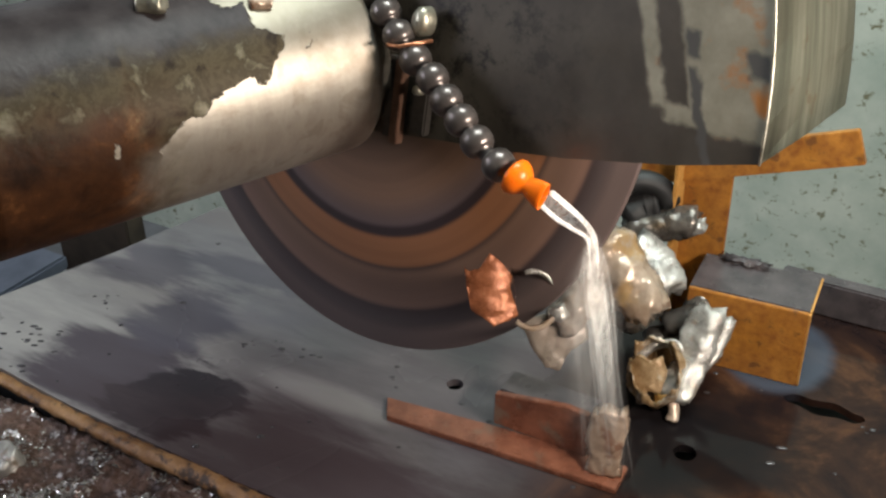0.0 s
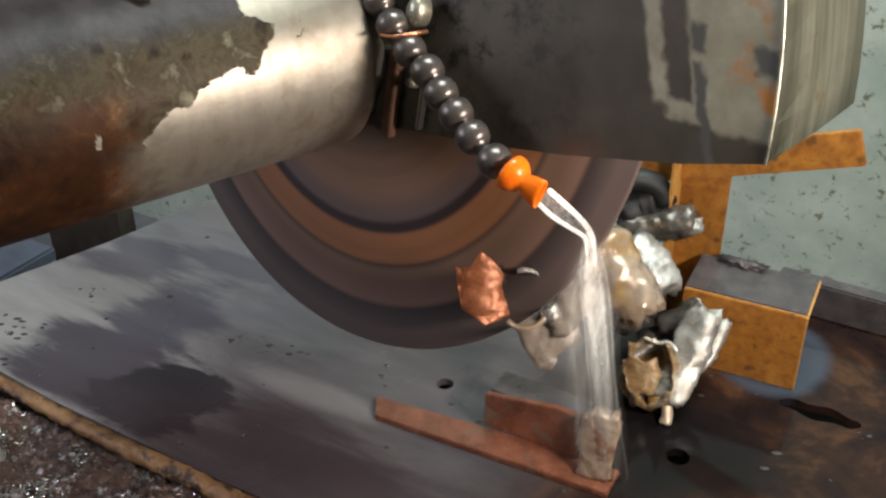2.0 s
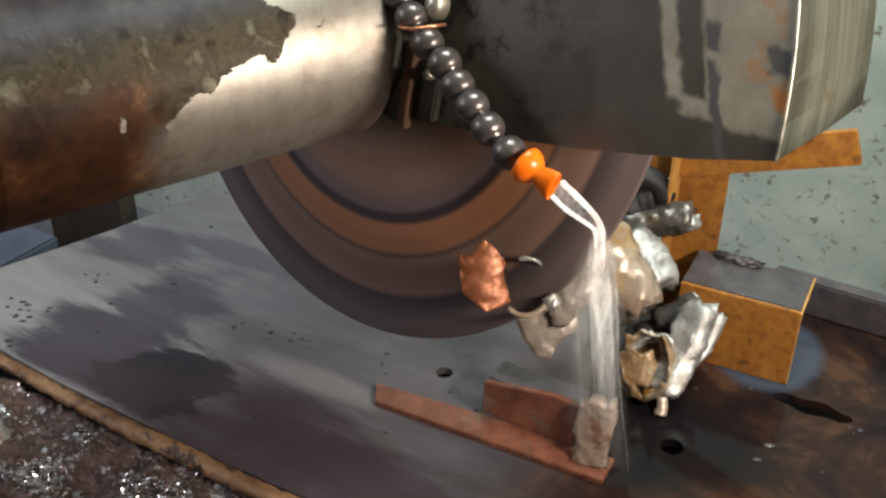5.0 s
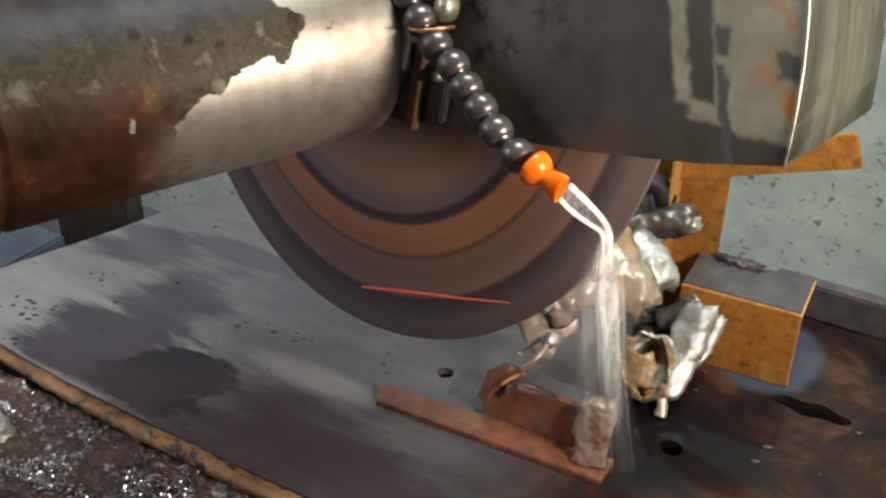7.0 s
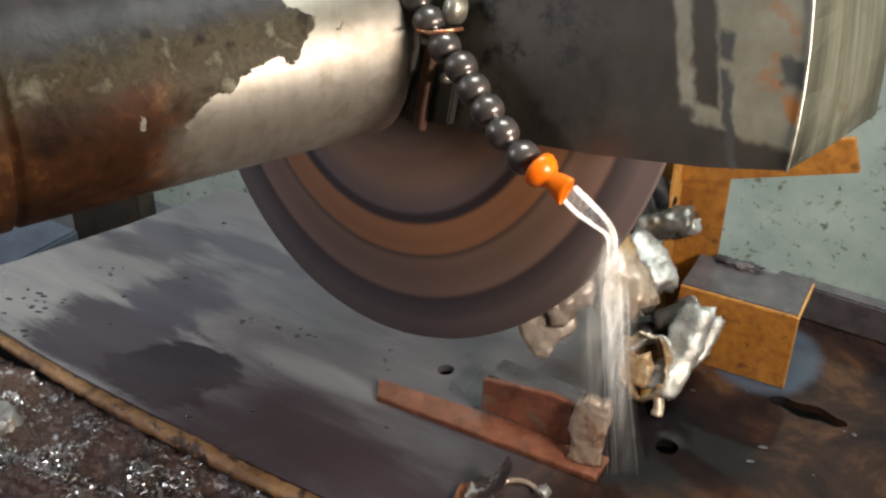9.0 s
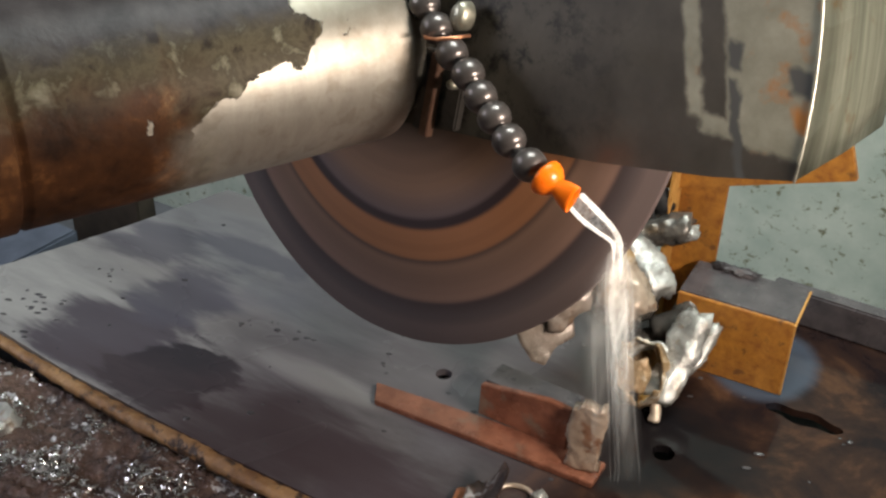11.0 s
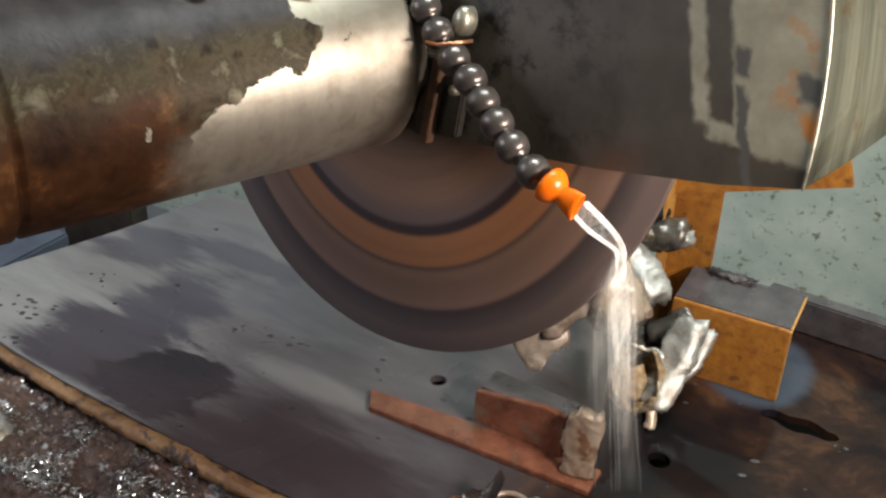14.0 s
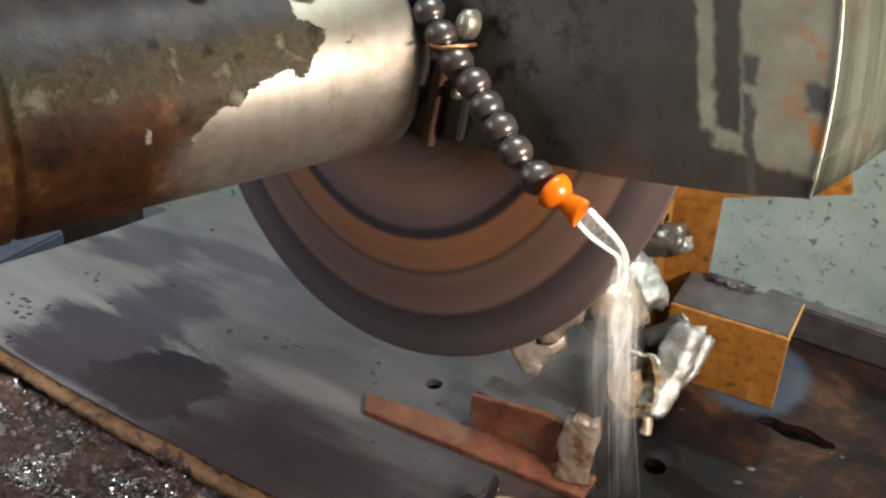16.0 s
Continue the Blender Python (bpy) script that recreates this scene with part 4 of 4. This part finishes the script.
part("clamp_block", box((0.022, 0.012, 0.06), (0.236, -0.151, -0.026), 0.002), STEEL_DARK, saw)
part("clamp_screw", lathe([(0.001, -0.012), (0.005, -0.011), (0.006, -0.006), (0.006, 0.0)], 14), BRIGHT, saw, "", True, Matrix.Translation((0.238, -0.156, -0.006)))

part("weld_blob", stub([(0.11, -0.39, 0.07), (0.088, -0.405, 0.066)], 0.013, 51, 0.3), BRIGHT, saw, "bright weld blob", True)
part("weld_blob", stub([(0.145, -0.29, 0.072), (0.135, -0.31, 0.07)], 0.006, 52, 0.35), PALE_END, saw, "pale weld spatter", True)
# coolant hose
HOSE_AT = [(0.167, -0.172, 0.082), (0.193, -0.177, 0.067), (0.217, -0.18, 0.049), (0.246, -0.182, 0.03), (0.274, -0.184, 0.017), (0.297, -0.186, 0.001), (0.321, -0.188, -0.013), (0.346, -0.19, -0.028), (0.378, -0.192, -0.042)]
hose = new("coolant_hose")
hose.parent = saw
hose["label"] = "segmented grey coolant hose"
for i, p in enumerate(HOSE_AT):
    q = HOSE_AT[min(i + 1, len(HOSE_AT) - 1)]
    a = HOSE_AT[max(i - 1, 0)]
    d = (Vector(q) - Vector(a)).normalized()
    bm = lathe([(0.009, -0.013), (0.0125, -0.011), (0.0162, -0.006), (0.0172, 0.0), (0.0166, 0.005), (0.0145, 0.010), (0.0112, 0.0135), (0.0085, 0.014), (0.0082, 0.022)], 32, "z")
    part("hose_segment", bm, HOSE, hose, "", True, Matrix.Translation(p) @ d.to_track_quat("Z", "Y").to_matrix().to_4x4())
d = Vector((0.043, 0.0, -0.012)).normalized()
NOZZLE_M = Matrix.Translation((0.399, -0.192, -0.0465)) @ d.to_track_quat("Z", "Y").to_matrix().to_4x4()
bm = lathe([(0.0125, 0.001), (0.0165, -0.001), (0.0182, 0.0), (0.0184, 0.003), (0.0165, 0.0085), (0.0128, 0.0135), (0.0092, 0.0165), (0.0086, 0.019)], 36, "z")
nozzle = part("nozzle", bm, ORANGE, saw, "orange plastic nozzle", True, NOZZLE_M)
bm = bmesh.new()
loops = []
for wide, deep, h in ((0.0086, 0.0086, 0.017), (0.0105, 0.0083, 0.021), (0.0128, 0.0075, 0.027), (0.0146, 0.0064, 0.034), (0.0152, 0.0058, 0.0385), (0.0138, 0.0046, 0.0388), (0.0125, 0.004, 0.032)):
    loops.append([bm.verts.new((deep * math.cos(math.tau * k / 32), wide * math.sin(math.tau * k / 32), h)) for k in range(32)])
for a, b in zip(loops, loops[1:]):
    for k in range(32):
        bm.faces.new((a[k], a[(k + 1) % 32], b[(k + 1) % 32], b[k]))
part("fan_tip", bm, ORANGE, nozzle, "flared flat orange tip", True)
part("binding_wire", tube([(0.214, -0.192, 0.04), (0.224, -0.2, 0.041), (0.238, -0.2, 0.043), (0.25, -0.185, 0.048), (0.256, -0.17, 0.051)], 0.002, 6), COPPER, saw, "copper binding wire", True)
part("bolt_head", lathe([(0.001, -0.016), (0.011, -0.015), (0.014, -0.011), (0.014, 0.0)], 24), BRIGHT, saw, "pale bolt head", True, Matrix.Translation((0.236, -0.156, 0.066)) @ Matrix.Diagonal((0.75, 1.2, 1.1, 1)))

# ---- the water ----
SAW0 = saw_pose(*HEADROWS[0][1:])
WATER_AT = Vector((0.25, -0.255, 0.494))
ASIDE, TOWARDS = Vector((0.863, 0.505, -0.02)), Vector((0.42, -0.72, 0.55))
jet = thing("water_jet", "white foaming jet of cooling water", "water", Matrix.Translation(WATER_AT))
rng = random.Random(4)
FALL = [(0.263, -0.175, 0.424, 0.0074), (0.258, -0.15, 0.386, 0.0124), (0.257, -0.135, 0.349, 0.0186), (0.255, -0.115, 0.299, 0.0223), (0.257, -0.1, 0.243, 0.0211), (0.261, -0.085, 0.176, 0.0186), (0.269, -0.075, 0.101, 0.0198), (0.279, -0.068, 0.03, 0.0223), (0.281, -0.066, 0.004, 0.024)]
VEIL = [(0.25, -0.15, 0.383, 0.0062), (0.238, -0.13, 0.318, 0.0186), (0.229, -0.11, 0.248, 0.026), (0.234, -0.1, 0.177, 0.0285), (0.242, -0.095, 0.087, 0.0322), (0.252, -0.1, 0.019, 0.0372)]


def between(line, steps=6):
    """The line's knots with points rounded in between."""
    rows = []
    for i in range(len(line) - 1):
        p0, p1, p2, p3 = (np.array(line[min(max(i + k, 0), len(line) - 1)]) for k in (-1, 0, 1, 2))
        for k in range(steps):
            f = k / steps
            rows.append(0.5 * (2 * p1 + (p2 - p0) * f + (2 * p0 - 5 * p1 + 4 * p2 - p3) * f * f + (3 * p1 - p0 - 3 * p2 + p3) * f ** 3))
    return rows + [np.array(line[-1])]


def sheet(line, scale, mat, lean=0.0):
    """A bowed sheet of falling water round a line of places and half widths."""
    bm = bmesh.new()
    rows = []
    for x, y, z, w in between(line):
        mid = Vector((x, y, z)) - WATER_AT
        row = []
        for k in range(15):
            g = math.pi * k / 14
            r = w * scale * (1 + 0.12 * noise.noise(Vector((k * 0.9, scale * 9, z * 5))))
            row.append(bm.verts.new(mid + ASIDE * (r * math.cos(g) + lean * w) + TOWARDS * (0.5 * r * math.sin(g))))
        rows.append(row)
    uv = bm.loops.layers.uv.new("spread")
    for i, (a, b) in enumerate(zip(rows, rows[1:])):
        for k in range(14):
            f = bm.faces.new((a[k], a[k + 1], b[k + 1], b[k]))
            for loop, (du, dv) in zip(f.loops, ((0, 0), (1, 0), (1, 1), (0, 1))):
                loop[uv].uv = ((k + du) / 14, (i + dv) / (len(rows) - 1))
    ob = part("water_sheet", bm, mat, jet, "", True)
    ob.visible_shadow = False


def thread(points, radius, mat, taper=None):
    pts = [Vector(p[:3]) - WATER_AT for p in between(points, 4)]
    n_ = len(pts)
    ob = part("water_thread", tube(pts, radius, 8, taper or [0.5 + 0.5 * math.sin(math.pi * (0.1 + 0.8 * i / (n_ - 1))) for i in range(n_)]), mat, jet, "", True)
    ob.visible_shadow = False


# the flat fan from the tip: two thick borders and a film between them
ROPE_A = [(0.24, -0.25, 0.486), (0.248, -0.225, 0.458), (0.257, -0.2, 0.435), (0.26, -0.17, 0.41), (0.258, -0.155, 0.385), (0.255, -0.14, 0.35)]
ROPE_B = [(0.255, -0.25, 0.499), (0.264, -0.225, 0.472), (0.271, -0.2, 0.444), (0.269, -0.17, 0.411), (0.265, -0.15, 0.38), (0.262, -0.135, 0.34)]
fade = [0.9] * 13 + [0.75, 0.62, 0.5, 0.4, 0.3, 0.22, 0.15, 0.08]
thread(ROPE_A, 0.0028, WATER, fade)
thread(ROPE_B, 0.0032, WATER, fade)
bm = bmesh.new()
rows = [[bm.verts.new(Vector(a).lerp(Vector(b), k / 4) - WATER_AT + TOWARDS * 0.002 * math.sin(math.pi * k / 4)) for k in range(5)] for a, b in zip(between(ROPE_A[:5]), between(ROPE_B[:5]))]
for a, b in zip(rows, rows[1:]):
    for k in range(4):
        bm.faces.new((a[k], a[k + 1], b[k + 1], b[k]))
between_film = part("water_film", bm, FILM, jet, "", True)
between_film.visible_shadow = False
for scale, mat, lean in ((1.25, MIST, 0.0), (0.85, CURTAIN, 0.05), (0.5, CURTAIN, 0.1)):
    sheet(FALL, scale, mat, lean)
sheet(VEIL, 1.2, MIST)
sheet(VEIL, 0.7, MIST, 0.2)
for i in range(8):
    a, first = rng.uniform(-0.8, 0.8), rng.choice((1, 2, 2, 3))
    last = rng.choice((6, 7, 9, 9))
    thread([tuple(Vector(q[:3]) + ASIDE * q[3] * a + TOWARDS * 0.008) for q in FALL[first:last]], rng.uniform(0.0007, 0.0014), FOAM)
for i in range(3):
    a = rng.uniform(-0.8, 0.6)
    thread([tuple(Vector(q[:3]) + ASIDE * q[3] * a + TOWARDS * 0.008) for q in VEIL[1:]], rng.uniform(0.0006, 0.001), FOAM)


# ---- hot swarf ----
def glowing(name, colour, strength):
    m, nt, bs = tree(name)
    bs.inputs["Base Color"].default_value = (0.2, 0.03, 0.01, 1)
    bs.inputs["Emission Color"].default_value = (*colour, 1)
    bs.inputs["Emission Strength"].default_value = strength
    return m


HOT, WARM = glowing("glowing_swarf", (1.0, 0.33, 0.06), 1.3), glowing("dull_red_swarf", (0.7, 0.1, 0.05), 0.35)
streak = thing("red_hot_sliver", "thin dull red sliver of hot swarf in flight", "swarf")
part("sliver", tube([(-0.088, -0.02, -0.01), (-0.03, -0.007, -0.004), (0.03, 0.007, 0.001), (0.085, 0.02, 0.007)], 0.0016, 6, [0.9, 1.1, 0.9, 0.2]), WARM, streak, "", True)
burst = thing("burning_swarf", "curled burning orange swarf thrown from the cut", "swarf")
part("tail", tube([(-0.085, -0.05, 0.0), (-0.045, -0.03, 0.002), (-0.005, -0.012, 0.006), (0.02, 0.012, 0.02), (0.034, 0.03, 0.03)], 0.0026, 6, [0.3, 0.8, 1.2, 1.3, 1]), HOT, burst, "", True)
for pts in ([(0.02, 0.012, 0.02), (0.035, -0.005, 0.012), (0.05, -0.02, 0.0)], [(0.03, 0.0, 0.014), (0.02, -0.02, 0.002), (0.01, -0.03, 0.0)], [(0.025, 0.02, 0.024), (0.01, 0.022, 0.026)], [(0.012, -0.02, 0.0), (-0.01, -0.022, 0.004), (-0.02, -0.03, 0.0)]):
    part("curl", tube(pts, 0.0019, 6), HOT, burst, "", True)

# ---- water drops on the table ----
bm = bmesh.new()
drop_rng = random.Random(12)
spots = [(-0.325, -0.064, 0.012, 5), (-0.284, -0.053, 0.01, 4), (-0.234, -0.047, 0.012, 4), (-0.61, -0.086, 0.02, 7), (-0.68, -0.22, 0.03, 9), (-0.62, -0.22, 0.03, 9), (-0.08, -0.02, 0.03, 5), (-0.17, -0.24, 0.05, 6), (-0.45, -0.26, 0.1, 8), (0.5, 0.1, 0.15, 14), (0.2, -0.15, 0.15, 9), (-0.3, 0.0, 0.25, 4), (0.33, 0.25, 0.02, 3)]
for cx, cy, sp, count in spots:
    for k in range(count):
        r = drop_rng.uniform(0.0012, 0.004)
        bmesh.ops.create_icosphere(bm, subdivisions=2, radius=1.0, matrix=Matrix.Translation((cx + drop_rng.gauss(0, sp), max(-0.29, cy + drop_rng.gauss(0, sp)), 0.0)) @ Matrix.Rotation(0.4, 4, "Z") @ Matrix.Diagonal((r * drop_rng.uniform(1, 2.2), r, r * 0.35, 1)))
tagged(part("water_drops", bm, DROP, smooth=True), "scattered dark shining water drops on the table", "water drops", kind="stuff")


# ---- moving things ----
def motions():
    walk(saw, [(r[0], saw_pose(*r[1:])) for r in HEADROWS])
    walk(disc, [(k * 0.1, pose(0, 0, 0, 0, (k * 77) % 360, 0)) for k in range(161)])
    face = pose(0, 0, 0, *FACING)
    burr = Vector((0.086, -0.03, 0.0))

    def swung(drop, spin, roll):
        about = Matrix.Translation(burr) @ pose(0, 0, 0, 0, 0, spin) @ pose(0, 0, 0, roll, 0, 0) @ Matrix.Translation(-burr)
        return Matrix.Translation((0.126, -0.130, 0.280)) @ face @ Matrix.Translation((0, drop, 0)) @ about @ face.inverted()

    rest, tip, hung = swung(0, 0, 0), swung(-0.015, 14, -60), swung(-0.04, 44, -83)
    drop = Matrix.Translation((0.14, -0.19, 0.09)) @ pose(0, 0, 0, 30, 10, 0)
    lain = Matrix.Translation((0.18, -0.214, 0.004)) @ pose(0, 0, 0, 180, 0, 25) @ face.inverted()
    walk(chip, [(0, rest), (4.2, rest), (5.9, rest), (6.3, tip), (6.5, hung), (8.0, hung), (8.1, drop), (8.2, lain), (16.0, lain)])
    hid = Matrix.Translation((0.15, 0.25, -0.05))
    walk(streak, [(0, hid), (6.9, hid), (7.0, Matrix.Translation((0.111, -0.215, 0.297))), (7.1, Matrix.Translation((-0.5, -0.45, 0.2))), (7.2, Matrix.Translation((-0.9, -0.62, -0.03))), (16.0, Matrix.Translation((-0.9, -0.62, -0.03)))])
    low_hid = Matrix.Translation((0.12, 0.2, -0.06))
    out = Matrix.Translation((-0.05, -0.7, -0.03))
    walk(burst, [(0, low_hid), (14.9, low_hid), (15.0, Matrix.Translation((0.072, -0.18, 0.02))), (15.1, Matrix.Translation((-0.02, -0.45, 0.0))), (15.2, out), (16.0, out)])
    walk(jet, [(r[0], saw_pose(*r[1:]) @ SAW0.inverted() @ Matrix.Translation(WATER_AT)) for r in HEADROWS])


motions()
